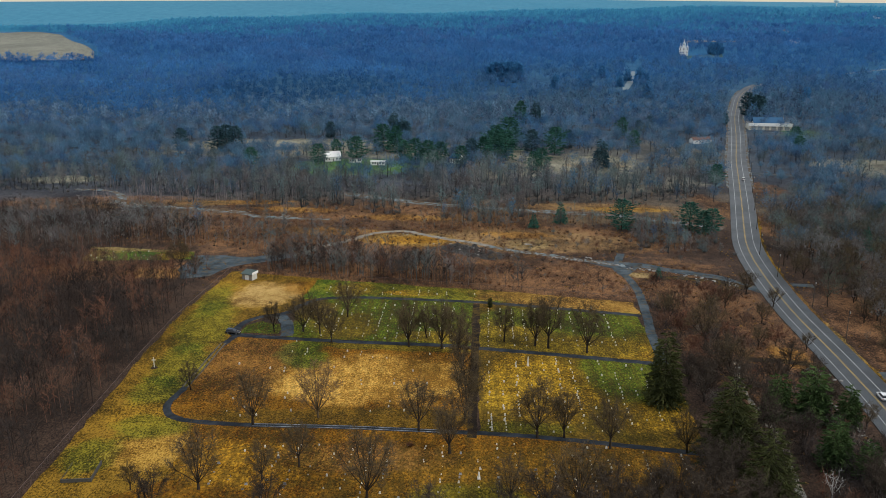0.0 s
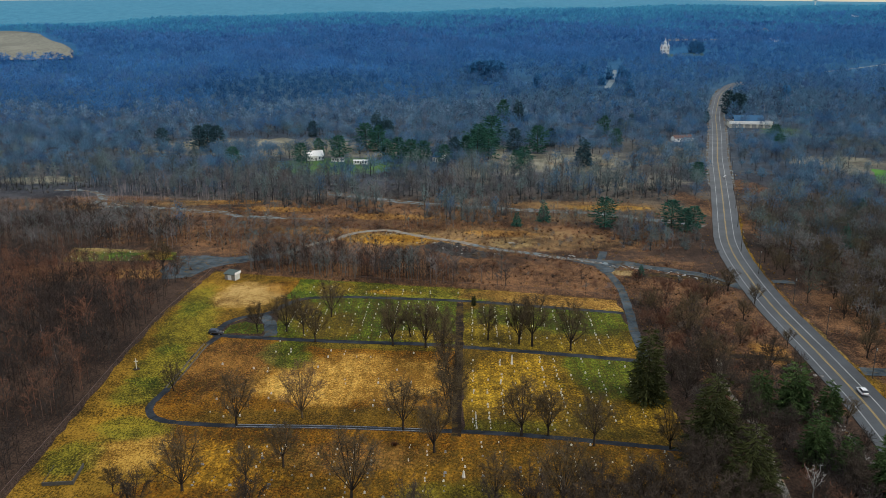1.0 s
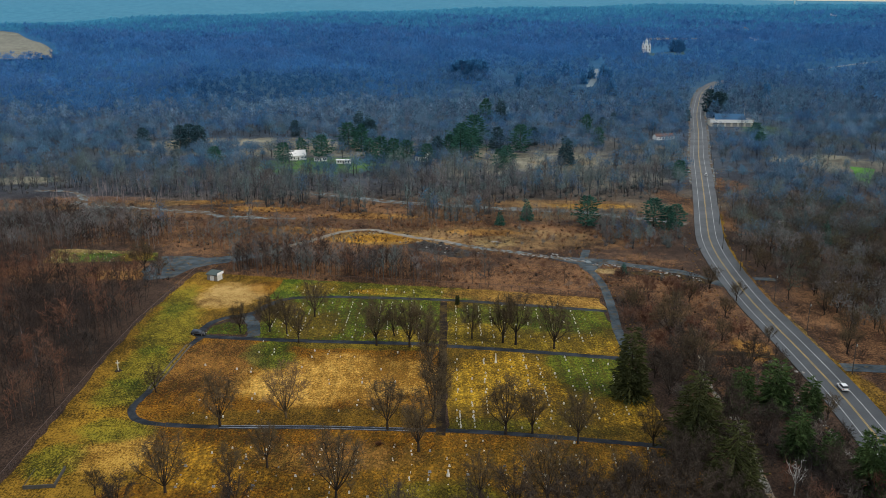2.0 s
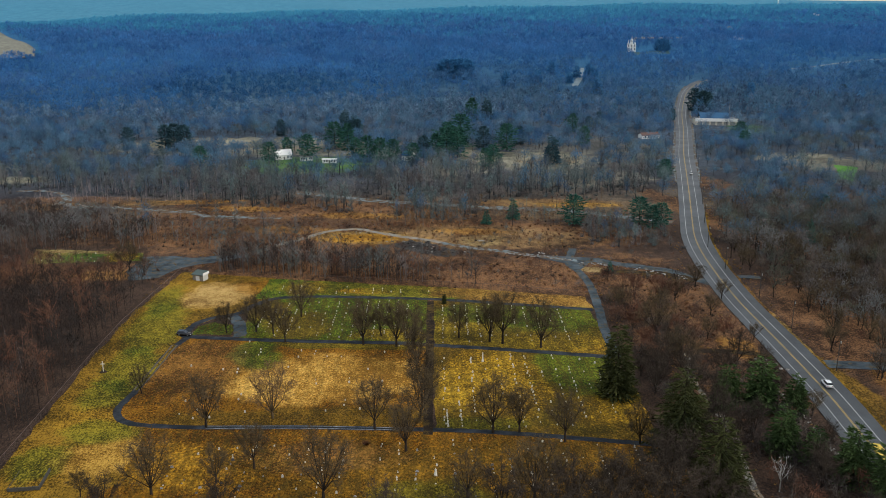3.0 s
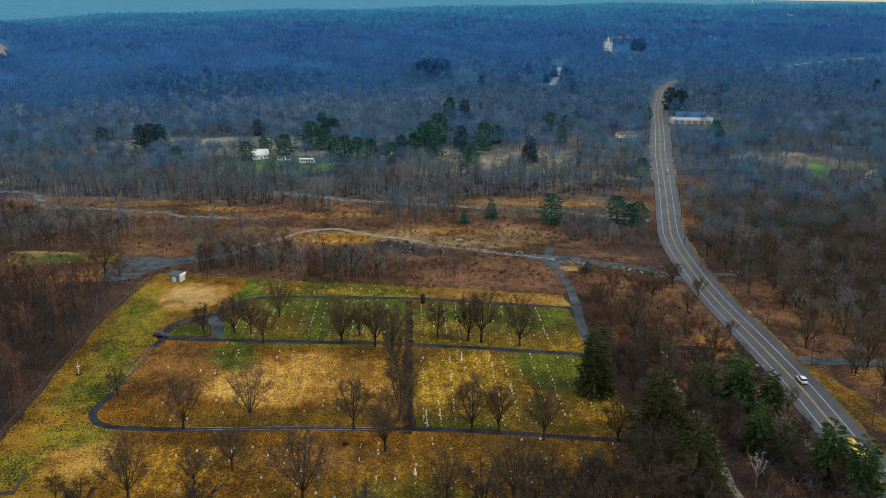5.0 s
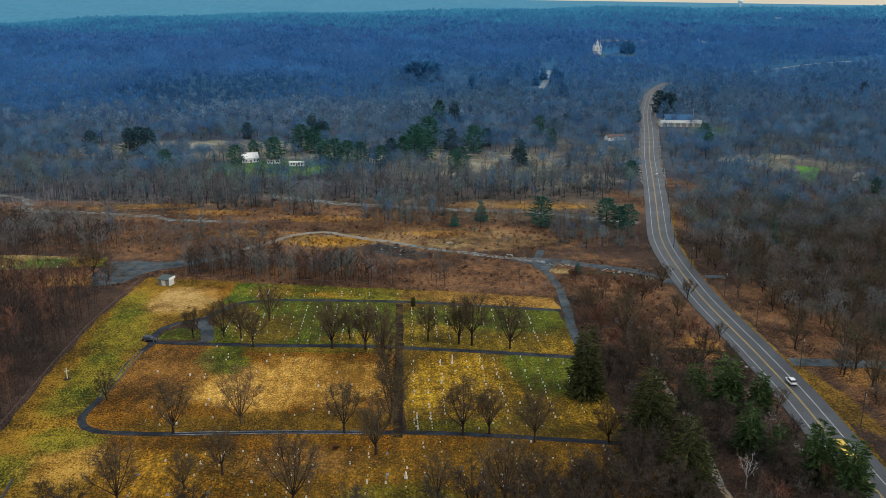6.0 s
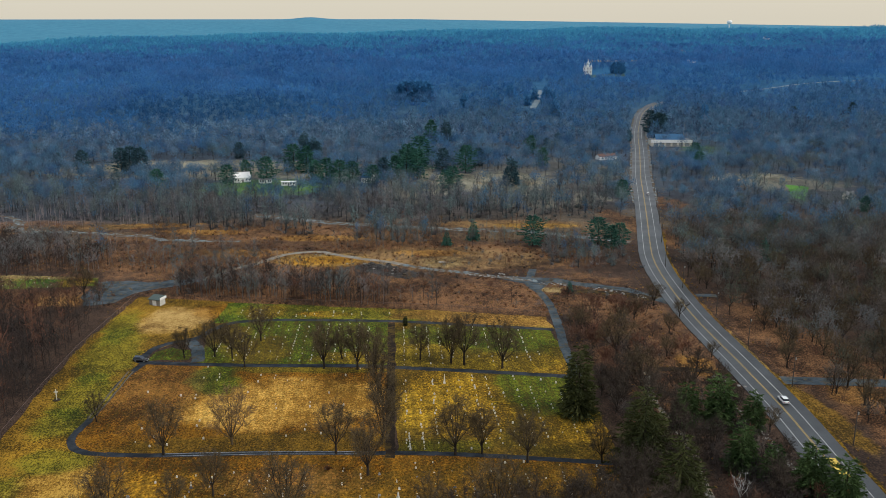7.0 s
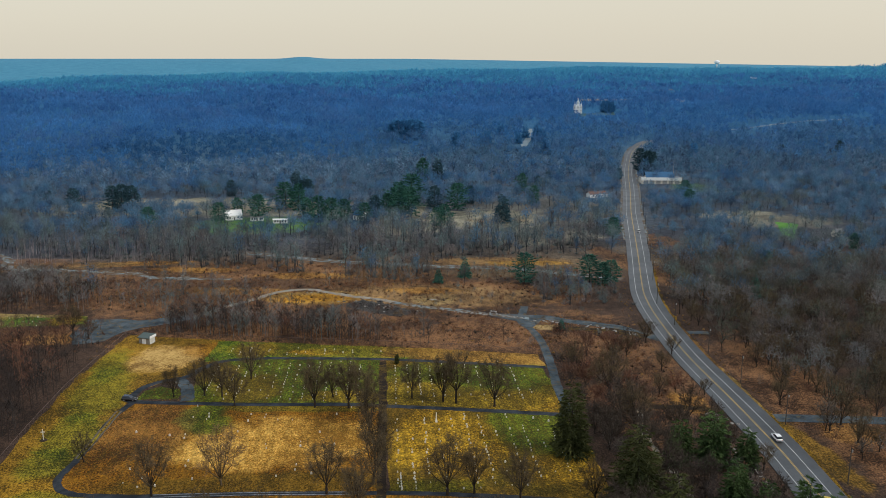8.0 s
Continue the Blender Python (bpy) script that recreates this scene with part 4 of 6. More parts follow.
rng = np.random.default_rng(7)
slim = [wild_tree(s, 11 + s % 4, 3.0 + 0.4 * (s % 3), 110, wide=0.12) for s in range(7)]
heads = [crowned_tree(140 + s, 10 + s % 4, 4.6 + 0.5 * (s % 4), lobes=6, twigs=30, wide=0.19) for s in range(10)]
poles = [crowned_tree(160 + s, 11.5 + s % 3, 2.9 + 0.4 * (s % 3), lobes=5, twigs=22, wide=0.2, fork_at=0.2, low=0.12, girth=0.2) for s in range(8)]
brush = [crowned_tree(170 + s, 4.6 + 0.5 * (s % 3), 2.3 + 0.2 * (s % 3), lobes=4, twigs=20, wide=0.11, girth=0.06, fork_at=0.08, low=0.05, long=1.2) for s in range(7)]
scrub_forms = [shrub(300 + s, wide=0.1, count=36) for s in range(5)]
tufts = [tuft_tree(60 + s, 10.5 + 0.8 * (s % 4), 4.2 + 0.5 * (s % 4), 2, 19, wide=0.75) for s in range(8)]
far_tufts = [tuft_tree(70 + s, 12 + s % 2, 6.4, 1, 20, wide=1.5, long=3.6) for s in range(8)]


def wooded(forms, x, y, size, tone, kinds, name, rng, bole=None):
    """Stamps one kind of wood for each stretch of tone."""
    for mat, lo, hi, label in kinds:
        i = (tone >= lo) & (tone < hi)
        if i.any():
            stamp(forms, x[i], y[i], size[i], mat, name, label, "trees", rng, bole=bole)


# west woods, close and dense, reddest along the lane behind them
x, y = scatter(-235, -99.5, 120, 372, 3.1, rng)
x, y = choose(x, y, 0.55 + 0.6 * patchy(x, y, 22, 1), rng)
k = (cleared(x, y) > 1.0) & ~((y > 338) & (x > -150) & (rng.uniform(0, 1, len(x)) < 0.7))
x, y = x[k], y[k]
tone = patchy(x, y, 11, 4) + rng.normal(0, 0.12, len(x)) + 0.5 * np.exp(-((y - 342) / 16) ** 2)
wooded(slim, x, y, rng.uniform(0.6, 1.1, len(x)) * np.interp(y, [300, 350], [1, 0.75]), tone, ((wood_brown, -9, 0.68, "dense leafless dark brown woodland"), (wood_rust, 0.68, 9, "leafless reddish-brown young trees")), "woodland", rng)

x, y = scatter(-330, -98, 386, 472, 3.4, rng)
x, y = choose(x, y, np.where(x < np.interp(y, [386, 400, 430, 470], [-110, -116, -136, -168]) + 8 * np.sin(y / 7), 0.8, 0.05), rng, 1.5)
tone = patchy(x, y, 14, 5) + rng.normal(0, 0.18, len(x))
wooded(slim, x, y, rng.uniform(0.6, 1.0, len(x)) * np.interp(y, [386, 430, 472], [1.05, 0.9, 0.6]), tone, ((wood_brown, -9, 0.5, "dense leafless brown woodland"), (wood_mauve, 0.5, 9, "dense leafless mauve-brown woodland")), "woodland", rng)

x, y = scatter(-172, -112, 336, 366, 2.6, rng)
x, y = choose(x, y, np.where(y < 352, 0.5, 0.22), rng, 1.5)
wooded(slim, x, y, rng.uniform(0.35, 0.75, len(x)), rng.uniform(0, 1, len(x)), ((wood_rust, 0, 0.6, "leafless reddish saplings by a side lawn"), (wood_brown, 0.6, 1.1, "leafless brown saplings by a side lawn")), "saplings", rng)

# woods below the cemetery and between its road and the highway
x, y = scatter(60, 122, 120, 340, 3.4, rng)
corner = (x < 110) & (y < 240) & (x > 71 - (y < 185) * 14)
bank = (x > 71) & (x < np.interp(y, [235, 262, 300], [106, 99, 86])) & (y >= 236) & (y < 300) & (x > np.interp(y, [270, 300], [71, 77]))
wedge = (x >= 76) & (x < 122) & (y >= 255) & (y < 335)
x, y = choose(x, y, np.where(corner, 0.85, np.where(bank, 0.8, np.where(wedge, 0.07, 0.0))) * (0.5 + patchy(x, y, 18, 2)), rng, 1.6)
tone = patchy(x, y, 13, 6) + rng.normal(0, 0.15, len(x))
wooded(brush, x, y, rng.uniform(0.7, 1.5, len(x)), tone, ((wood_umber, -9, 0.45, "dense leafless umber woodland"), (wood_brown, 0.45, 0.75, "dense leafless brown woodland"), (wood_rust, 0.75, 9, "leafless reddish trees by the road")), "woodland", rng)

# beyond the highway: tall, close olive-grey woods
x, y = scatter(134, 345, 120, 430, 6.4, rng)
inner = x - np.interp(y, [100, 250, 300, 350, 430], [146, 149, 148, 146, 164])
x, y = choose(x, y, np.where(inner > 0, 0.55 + 0.6 * patchy(x, y, 20, 2), np.where(inner > -8, 0.12, 0.0)) * np.where((y < 262) & (inner < 26), 0.3, 1), rng, 1.8)
tone = patchy(x, y, 26, 6) + rng.normal(0, 0.16, len(x))
wooded(heads, x, y, 0.65 + 0.75 * rng.uniform(0, 1, len(x)) ** 1.5, tone, ((wood_olive, -9, 0.4, "dense leafless olive-grey woodland"), (wood_umber, 0.4, 0.66, "dense leafless umber woodland"), (wood_mauve, 0.66, 9, "leafless mauve-brown woodland")), "woodland", rng, bark_mat)

x, y = scatter(136, 175, 165, 315, 4.6, rng)
k = off_roads(x, y, 1.0) & (x > np.interp(y, [165, 250, 315], [136, 139, 141]))
x, y = choose(x[k], y[k], 0.03 + 0.3 * patchy(x[k], y[k], 12, 5), rng, 1.5)
wooded(brush, x, y, rng.uniform(0.4, 1.1, len(x)), patchy(x, y, 13, 4), ((wood_umber, -9, 0.5, "leafless umber brush beyond the verge"), (wood_brown, 0.5, 0.7, "leafless brown brush beyond the verge"), (wood_rust, 0.7, 9, "low reddish brush beyond the verge")), "brush", rng)

# thicket of saplings behind the cemetery fence
x, y = scatter(-75, 72, 305, 372, 2.0, rng)
lane = (y > 349.5 - 0.24 * (x + 90)) & (y < np.interp(x, [-75, -40, -16, 16, 75], [365, 366, 356, 344, 330]))
chance = np.where(lane, np.where(x < 12, 0.55 + 0.4 * (patchy(x, y, 9, 2) > 0.5), np.where(x < 34, 0.12, 0.02)), 0)
x, y = choose(x, y, chance, rng, 2.0)
wooded(slim, x, y, rng.uniform(0.55, 1.0, len(x)), rng.uniform(0, 1, len(x)), ((wood_brown, 0, 0.45, "thicket of leafless brown saplings"), (wood_mauve, 0.45, 0.9, "thicket of leafless mauve saplings"), (wood_rust, 0.9, 1.1, "thicket of leafless reddish saplings")), "thicket", rng)

# middle woods: stands with open strips between
x, y = scatter(-520, 560, 372, 770, 6.0, rng)
edge = np.interp(x, [-220, -175, -120, -95, -85, -45, -30, 0, 45, 115, 140], [510, 500, 484, 472, 462, 460, 478, 478, 472, 470, 468]) + 4 * np.sin(x / 11)
verge = x - np.interp(y, [372, 409, 470, 532, 601, 659, 760], [139, 148, 167, 186, 207, 226, 259])
open_scrub = (y < edge) & (verge < 0)
stand = smooth((patchy(x / 2.0, y, 24, 3) - 0.30) / 0.16)
chance = np.where(open_scrub, 0.012, 0.22 + 0.68 * stand)
chance = np.where(open_scrub & (oval(x, y, 22, 440, 24, 16) < 1), 0.9, chance)
chance = np.where(open_scrub & (oval(x, y, -32, 462, 14, 16) < 1), 0.5, chance)
chance = np.where(open_scrub & (oval(x, y, 112, 392, 27, 30) < 1), 0.8, chance)
chance = np.where((oval(x, y, 85, 490, 72, 17) < 1) & ~open_scrub, 0.95, chance)
chance = np.where((oval(x, y, 80, 535, 80, 22) < 1) & ~open_scrub, 0.45, chance)
d = cleared(x, y)
chance = chance * np.where(d < 1, 0.07, np.where(d < 1.3, 0.6, 1))
chance = chance * np.where((verge > -11) & (verge < 14), 0.08, 1)
slender = (y < 545) & (x < 150)
chance = np.where(slender, 1.5 * chance, 0.8 * chance)
x, y = choose(x, y, chance, rng, 1.5)
# tone grows with distance, so farther trees take more painted haze
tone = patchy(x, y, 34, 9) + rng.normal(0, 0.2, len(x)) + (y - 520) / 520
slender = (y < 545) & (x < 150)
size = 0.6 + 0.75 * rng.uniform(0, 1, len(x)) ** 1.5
kinds = ((wood_dun_haze, -9, 0.36, "leafless dun woods with painted haze tint"), (wood_plum_haze, 0.36, 0.66, "leafless plum-grey woods with painted haze tint"), (wood_grey_haze, 0.66, 0.95, "leafless grey woods with painted haze tint"), (wood_pale_haze, 0.95, 1.08, "pale birch woods with painted haze tint"), (wood_slate_haze, 1.08, 9, "leafless woods with slate haze painted in"))
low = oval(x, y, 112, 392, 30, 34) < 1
wooded(poles, x[slender], y[slender], np.where(low, 0.68, 1.05)[slender] * size[slender], tone[slender], ((wood_mauve, -9, 0.42, "leafless mauve-brown woods"), (wood_dun_haze, 0.42, 0.8, "leafless dun woods with painted haze tint"), (wood_plum_haze, 0.8, 9, "leafless plum-grey woods with painted haze tint")), "woods", rng, bole_far)
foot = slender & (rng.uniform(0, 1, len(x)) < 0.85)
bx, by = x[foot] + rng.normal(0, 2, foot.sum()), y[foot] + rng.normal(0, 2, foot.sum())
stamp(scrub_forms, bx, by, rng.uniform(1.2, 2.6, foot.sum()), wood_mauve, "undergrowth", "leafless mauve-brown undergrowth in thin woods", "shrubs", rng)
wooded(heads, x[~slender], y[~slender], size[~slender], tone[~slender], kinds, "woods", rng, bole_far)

# woods up the slope and over the ridge
x, y = scatter(-1000, 1250, 770, 1330, 7.6, rng)
x, y = choose(x, y, 0.75 + 0.4 * patchy(x, y, 60, 5), rng, 0.0)
k = (cleared(x, y) > 1) & ~((x < np.interp(y, [1222, 1330], [-482, -524])) & (y > 1221)) & ~((np.abs(x - 365) < 36) & (y > 1185) & (y < 1280)) & ~((x > 490) & (np.abs(y - 1080 - 0.307 * (x - 500)) < 17)) & (np.hypot(x - np.interp(y, [770, 810, 870, 930, 981, 1015], [262, 274, 295, 318, 345, 372]), 0) > np.where(y < 1000, 12, 0)) & (np.abs(x - np.interp(y, [940, 974, 1030, 1090, 1140], [198, 203, 222, 236, 247])) > np.where((y > 940) & (y < 1140), 9, 0))
x, y = x[k], y[k]
# climb picks how strong a haze tint the slope trees are painted with
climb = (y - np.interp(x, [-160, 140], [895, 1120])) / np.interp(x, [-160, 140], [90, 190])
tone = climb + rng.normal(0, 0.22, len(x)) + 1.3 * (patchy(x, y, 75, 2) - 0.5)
# oval of trees in the darker colour, a painted cloud shadow
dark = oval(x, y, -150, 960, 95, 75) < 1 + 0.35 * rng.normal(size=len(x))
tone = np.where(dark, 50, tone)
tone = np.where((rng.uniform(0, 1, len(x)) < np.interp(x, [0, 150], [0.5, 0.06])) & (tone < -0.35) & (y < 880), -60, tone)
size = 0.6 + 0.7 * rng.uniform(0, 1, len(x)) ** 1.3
wooded(tufts, x, y, size, tone, ((wood_pale_haze, -99, -50, "pale leafless woods with painted haze tint"), (wood_plum_haze, -50, -1.25, "plum-grey leafless woods with painted haze tint"), (wood_slate_haze, -1.25, -0.35, "leafless woods with slate haze painted in"), (wood_steel_haze, -0.35, 0.75, "leafless woods with steel-blue haze painted in"), (wood_blue_haze, 0.75, 9, "leafless slope woods with blue haze painted in"), (wood_cloud_shade, 9, 99, "slope woods darkened by a painted cloud shadow")), "far_woods", rng)
x, y = scatter(-1700, 2050, 1330, 2420, 11.5, rng)
k = in_view(x, y) & ~((x < np.interp(y, [1222, 1290, 1782, 2182], [-482, -507, -761, -1085])) & (y < 2185)) & ~((np.abs(x - 425) < 55) & (y > 1385) & (y < 1475))
x, y = x[k], y[k]
# toward the ridge the painted haze turns from steel to pale blue
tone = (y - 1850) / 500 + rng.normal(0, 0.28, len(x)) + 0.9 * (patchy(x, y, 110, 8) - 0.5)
wooded(far_tufts, x, y, rng.uniform(0.75, 1.3, len(x)), tone, ((wood_steel_haze, -9, -0.95, "far slope woods with steel-blue haze painted in"), (wood_blue_haze, -0.95, -0.2, "far slope woods with blue-grey haze painted in"), (wood_teal_haze, -0.2, 0.5, "far slope woods with teal haze painted in"), (wood_far_haze, 0.5, 99, "ridge woods with pale blue haze painted in")), "far_woods", rng)

# pale birch stems standing in the brown woods
stems_only = []
for s in range(4):
    t = Plant(80 + s)
    t.blade((-0.12, 0, -0.3), (t.r.uniform(-0.8, 0.8), t.r.uniform(-0.8, 0.8), 9.5), 0.24)
    stems_only.append(t)
for x0, x1, y0, y1, step, chance in ((-205, -85, 480, 530, 3.6, 0.6), (-85, -30, 462, 500, 5, 0.5), (-240, -110, 396, 440, 7, 0.3), (-180, -105, 200, 330, 9, 0.18)):
    x, y = scatter(x0, x1, y0, y1, step, rng)
    x, y = choose(x, y, np.full(len(x), chance), rng, 1.5)
    stamp(stems_only, x, y, rng.uniform(0.7, 1.1, len(x)), birch_stem, "birch_stems", "slim pale birch stems in brown woods", "trees", rng, wood=False)

# brush and briars all over the open scrub
x, y = scatter(-215, 122, 318, 486, 3.6, rng)
edge = np.interp(x, [-220, -175, -120, -95, -45, 0, 45, 115, 140], [510, 500, 484, 472, 460, 478, 472, 470, 468])
wild = smooth((patchy(x, y, 11, 6.5) - 0.42) / 0.16) * (y < edge) * np.where((x > -50) & (x < 8) & (y > 364) & (y < 414), 0.2, 1) * (y > np.where(x > -78, 352 - 0.24 * (x + 90), 384))
x, y = choose(x, y, np.where((x > 30) & (y < 356), 0.45, 0.55) * wild * np.where((x > 20) & (x < 80) & (y > 320) & (y < 356), 0.5, 1), rng, 0.8)
k = (cleared(x, y) > 1) & ~((x < -100) & (y < 420))
x, y = x[k], y[k]
tone = patchy(x, y, 17, 2.2) + rng.normal(0, 0.18, len(x))
wooded(brush, x, y, rng.uniform(0.3, 0.85, len(x)) ** 1.3, tone, ((wood_rust, -9, 0.42, "low reddish leafless brush"), (wood_mauve, 0.42, 0.6, "low mauve-brown leafless brush"), (grass_twig, 0.6, 9, "low fawn brush and dead stalks")), "brush", rng)

# grey sapling clumps in the open scrub
x, y = scatter(-150, 120, 372, 470, 2.6, rng)
thick = np.full(len(x), 9.0)
for o in ((-92, 398, 17, 20), (-55, 393, 20, 12), (-128, 416, 10, 16), (112, 402, 28, 26), (70, 428, 20, 9), (10, 424, 24, 10), (-100, 468, 10, 4), (22, 446, 24, 18)):
    thick = np.minimum(thick, oval(x, y, *o))
x, y = choose(x, y, np.where(thick + 0.8 * (patchy(x, y, 6, 5.5) - 0.5) < 1, 0.7, 0.012), rng, 1.2)
k = cleared(x, y) > 1
x, y = x[k], y[k]
tone = rng.uniform(0, 1, len(x))
for mat, lo, hi, label in ((wood_mauve, 0, 0.3, "clump of leafless mauve saplings"), (wood_dun_haze, 0.3, 0.65, "clump of leafless dun saplings"), (grass_twig, 0.65, 0.85, "clump of fawn saplings"), (wood_rust, 0.85, 1, "clump of reddish saplings")):
    i = (tone >= lo) & (tone < hi)
    stamp(slim, x[i], y[i], rng.uniform(0.3, 0.65, i.sum()), mat, "saplings", label, "trees", rng)

# ---- single trees ----
def spread_copies(first, places, proto, group, rng, turn=True):
    """The first thing and its copies at places (x, y, height)."""
    tagged(first, group=group)
    for i, (x, y, tall) in enumerate(places):
        s = tall / proto
        m = pose(x, y, height(x, y), 0, 0, rng.uniform(0, 360) if turn else 0) @ Matrix.Diagonal((s, s, s, 1))
        if i == 0:
            first.matrix_basis = m
        else:
            copy_thing(first, pose(x, y, height(x, y), 0, 0, rng.uniform(0, 360))).scale = (s, s, s)


pick = random.Random(3)
maples = [
    (dict(seed=101, spread=5.6), [(-52, 210, 15), (46, 258, 17), (-7, 206, 15), (24, 202, 16), (-35, 292, 14), (86, 264, 17)]),
    (dict(seed=102, spread=5.0, limbs=9, bole=0.26), [(42, 196, 14), (-43, 276, 13), (34, 262, 18), (20, 268, 13), (-36, 188, 12), (-38, 268, 12)]),
    (dict(seed=103, spread=4.4, limbs=10, bole=0.18), [(-12, 264, 17), (-1, 262, 17), (30, 264, 17), (1, 194, 16), (31, 202, 14), (5, 242, 16), (6, 222, 17)]),
    (dict(seed=104, spread=6.4, limbs=11, bole=0.15), [(-18, 174, 17), (30, 170, 16), (-49, 278, 14), (86, 238, 14), (80, 288, 11), (-58, 178, 15)]),
    (dict(seed=105, spread=5.0, limbs=9, bole=0.22, lean=0.8), [(-59, 278, 11), (-6, 272, 12), (15, 172, 12), (47, 170, 12), (61, 194, 12), (5, 210, 16), (4, 258, 16), (-75, 232, 9), (-44, 182, 10), (-74, 178, 7)]),
]
for how, places in maples:
    first = plant_thing("bare_tree", bare_tree(tall=14.0, **how), bark_mat, twig_mat, "crown", "leafless broadleaf tree on cemetery grass", "tree", "fine brown twigs")
    spread_copies(first, places, 14.0, "bare trees of the cemetery", pick)
first = plant_thing("bare_tree", bare_tree(110, 14.0, 6.2, bole=0.14), twig_mat, grass_twig, "crown", "leafless tree with pale fawn twigs on straw grass", "tree", "pale fawn twigs")
spread_copies(first, [(-35, 214, 16)], 14.0, "bare trees of the cemetery", pick)
first = plant_thing("roadside_tree", bare_tree(111, 10.0, 4.4, 8, 9, 18, bole=0.2), bark_mat, twig_mat, "crown", "crooked leafless tree on the road verge", "tree")
spread_copies(first, [(139, 249, 10), (144, 228, 9), (150, 232, 11), (117, 315, 10), (122, 300, 8), (112, 284, 8), (104, 300, 9), (118, 260, 6), (145, 213, 10), (112, 206, 8), (103, 262, 8), (-113, 352, 13), (-105, 345, 9), (146, 262, 11)], 10.0, "roadside trees", pick)
woods_rng = np.random.default_rng(31)
x, y = scatter(66, 112, 150, 240, 8.0, woods_rng)
k = off_roads(x, y, 0.5) & (woods_rng.uniform(0, 1, len(x)) < 0.75) & ((x > 72) | (y < 186)) & (x < 108 - np.maximum(0, 190 - y) * 0.1)
for a, b in ((93, 213), (97, 206), (103, 208), (93, 184), (106, 171), (88, 174), (87, 168), (86, 160), (69, 190), (70, 170)):
    k &= np.hypot(x - a, (y - b) * 0.7) > 5.5
first = plant_thing("woodland_tree", bare_tree(121, 12.0, 5.0, 8, 9, 20, wide=0.10, bole=0.15), bark_mat, twig_dark, "crown", "leafless brown tree in dense woodland", "tree")
spread_copies(first, [(a, b, woods_rng.uniform(8, 13)) for a, b in zip(x[k], y[k])] + [(28, 156, 15), (34, 160, 14), (41, 153, 15), (48, 163, 15), (54, 156, 15), (60, 162, 14), (62, 174, 13), (36, 150, 14), (22, 164, 13), (38, 166, 13), (52, 165, 14), (58, 172, 12), (44, 158, 13), (12, 158, 12), (63, 183, 11), (-4, 160, 12), (-40, 166, 11), (-66, 168, 11)], 12.0, "woodland trees", pick)
x, y = scatter(140, 235, 180, 360, 11.0, woods_rng)
k = off_roads(x, y, 1.0) & (x > 146) & in_view(x, y, 0)
first = plant_thing("woodland_tree", bare_tree(122, 12.0, 4.8, 7, 8, 18, wide=0.10, bole=0.2), bark_mat, twig_mat, "crown", "leafless brown tree beyond the highway", "tree")
spread_copies(first, [(a, b, woods_rng.uniform(8, 13)) for a, b in zip(x[k], y[k])], 12.0, "woodland trees", pick)
x, y = scatter(78, 118, 256, 335, 10.0, woods_rng)
k = off_roads(x, y, 2.0) & (woods_rng.uniform(0, 1, len(x)) < 0.6)
first = plant_thing("woodland_tree", bare_tree(123, 9.0, 4.0, 7, 8, 26, wide=0.11, bole=0.15, girth=0.15), bark_mat, wood_rust, "crown", "leafless reddish tree in rusty scrub", "tree")
spread_copies(first, [(a, b, woods_rng.uniform(5, 9)) for a, b in zip(x[k], y[k])], 9.0, "woodland trees", pick)
first = plant_thing("birch", bare_tree(112, 11.0, 3.4, 7, 6, 1, wide=0.1, bole=0.3, girth=0.2), birch_bark, birch_bark, "crown", "dead white-barked birch standing in dark woods", "tree")
spread_copies(first, [(87, 170, 9.5)], 11.0, "birches", pick)

spruces = [
    (dict(seed=201, spread=7.0, shape=0.6, ragged=0.3, droop=0.2, foot=0.01), [(70, 189, 24), (72, 169, 21)]),
    (dict(seed=203, spread=5.0, shape=0.5, ragged=0.22, droop=0.2, foot=0.0), [(62, 222, 22.5)]),
    (dict(seed=202, spread=5.4, shape=0.65, ragged=0.3, droop=0.2), [(73, 196, 16)]),
]
for how, places in spruces:
    first = plant_thing("spruce", conifer(tall=20.0, tiers=40, arms=15, sprays=11, wide=0.45, **how), bark_mat, needle_dark, "crown", "tall dark green spruce among bare trees", "tree")
    spread_copies(first, places, 20.0, "spruces", pick)
first = plant_thing("pine", conifer(213, 15.0, 4.1, 30, 13, 0.05, 15, 0.46, shape=0.35, foot=0.03, ragged=0.35), bark_mat, needle_olive, "crown", "dark olive-green pine beside the highway", "tree")
spread_copies(first, [(91, 213.5, 13), (98.9, 210.3, 16.5), (107.5, 207.5, 12), (94.5, 186, 14), (100.5, 181, 10.5), (105.5, 172, 16), (109.5, 165, 15), (88, 211, 9)], 15.0, "pines", pick)
pines = [
    (dict(seed=211, spread=6.6, droop=0.0, foot=0.06), [(88, 412, 13), (36, 600, 19), (50, 658, 20), (-20, 596, 15), (-62, 606, 15), (82, 630, 17), (-2, 602, 12), (121, 410, 12), (60, 567, 11), (278, 676, 11), (-134, 591, 11)]),
    (dict(seed=212, spread=7.0, droop=0.1, foot=0.1), [(131, 407, 10), (169, 524, 10), (44, 606, 18), (40, 650, 16), (-11, 594, 14), (12, 592, 11), (66, 573, 12), (-46, 650, 17), (-88, 597, 12), (262, 628, 11), (225, 430, 8)]),
    (dict(seed=214, spread=5.2, droop=0.2, foot=0.02), [(-36, 643, 17), (-79, 627, 11), (-28, 604, 13), (28, 604, 15), (146, 655, 12), (126, 404, 10), (300, 470, 8), (150, 720, 13), (70, 785, 18)]),
]
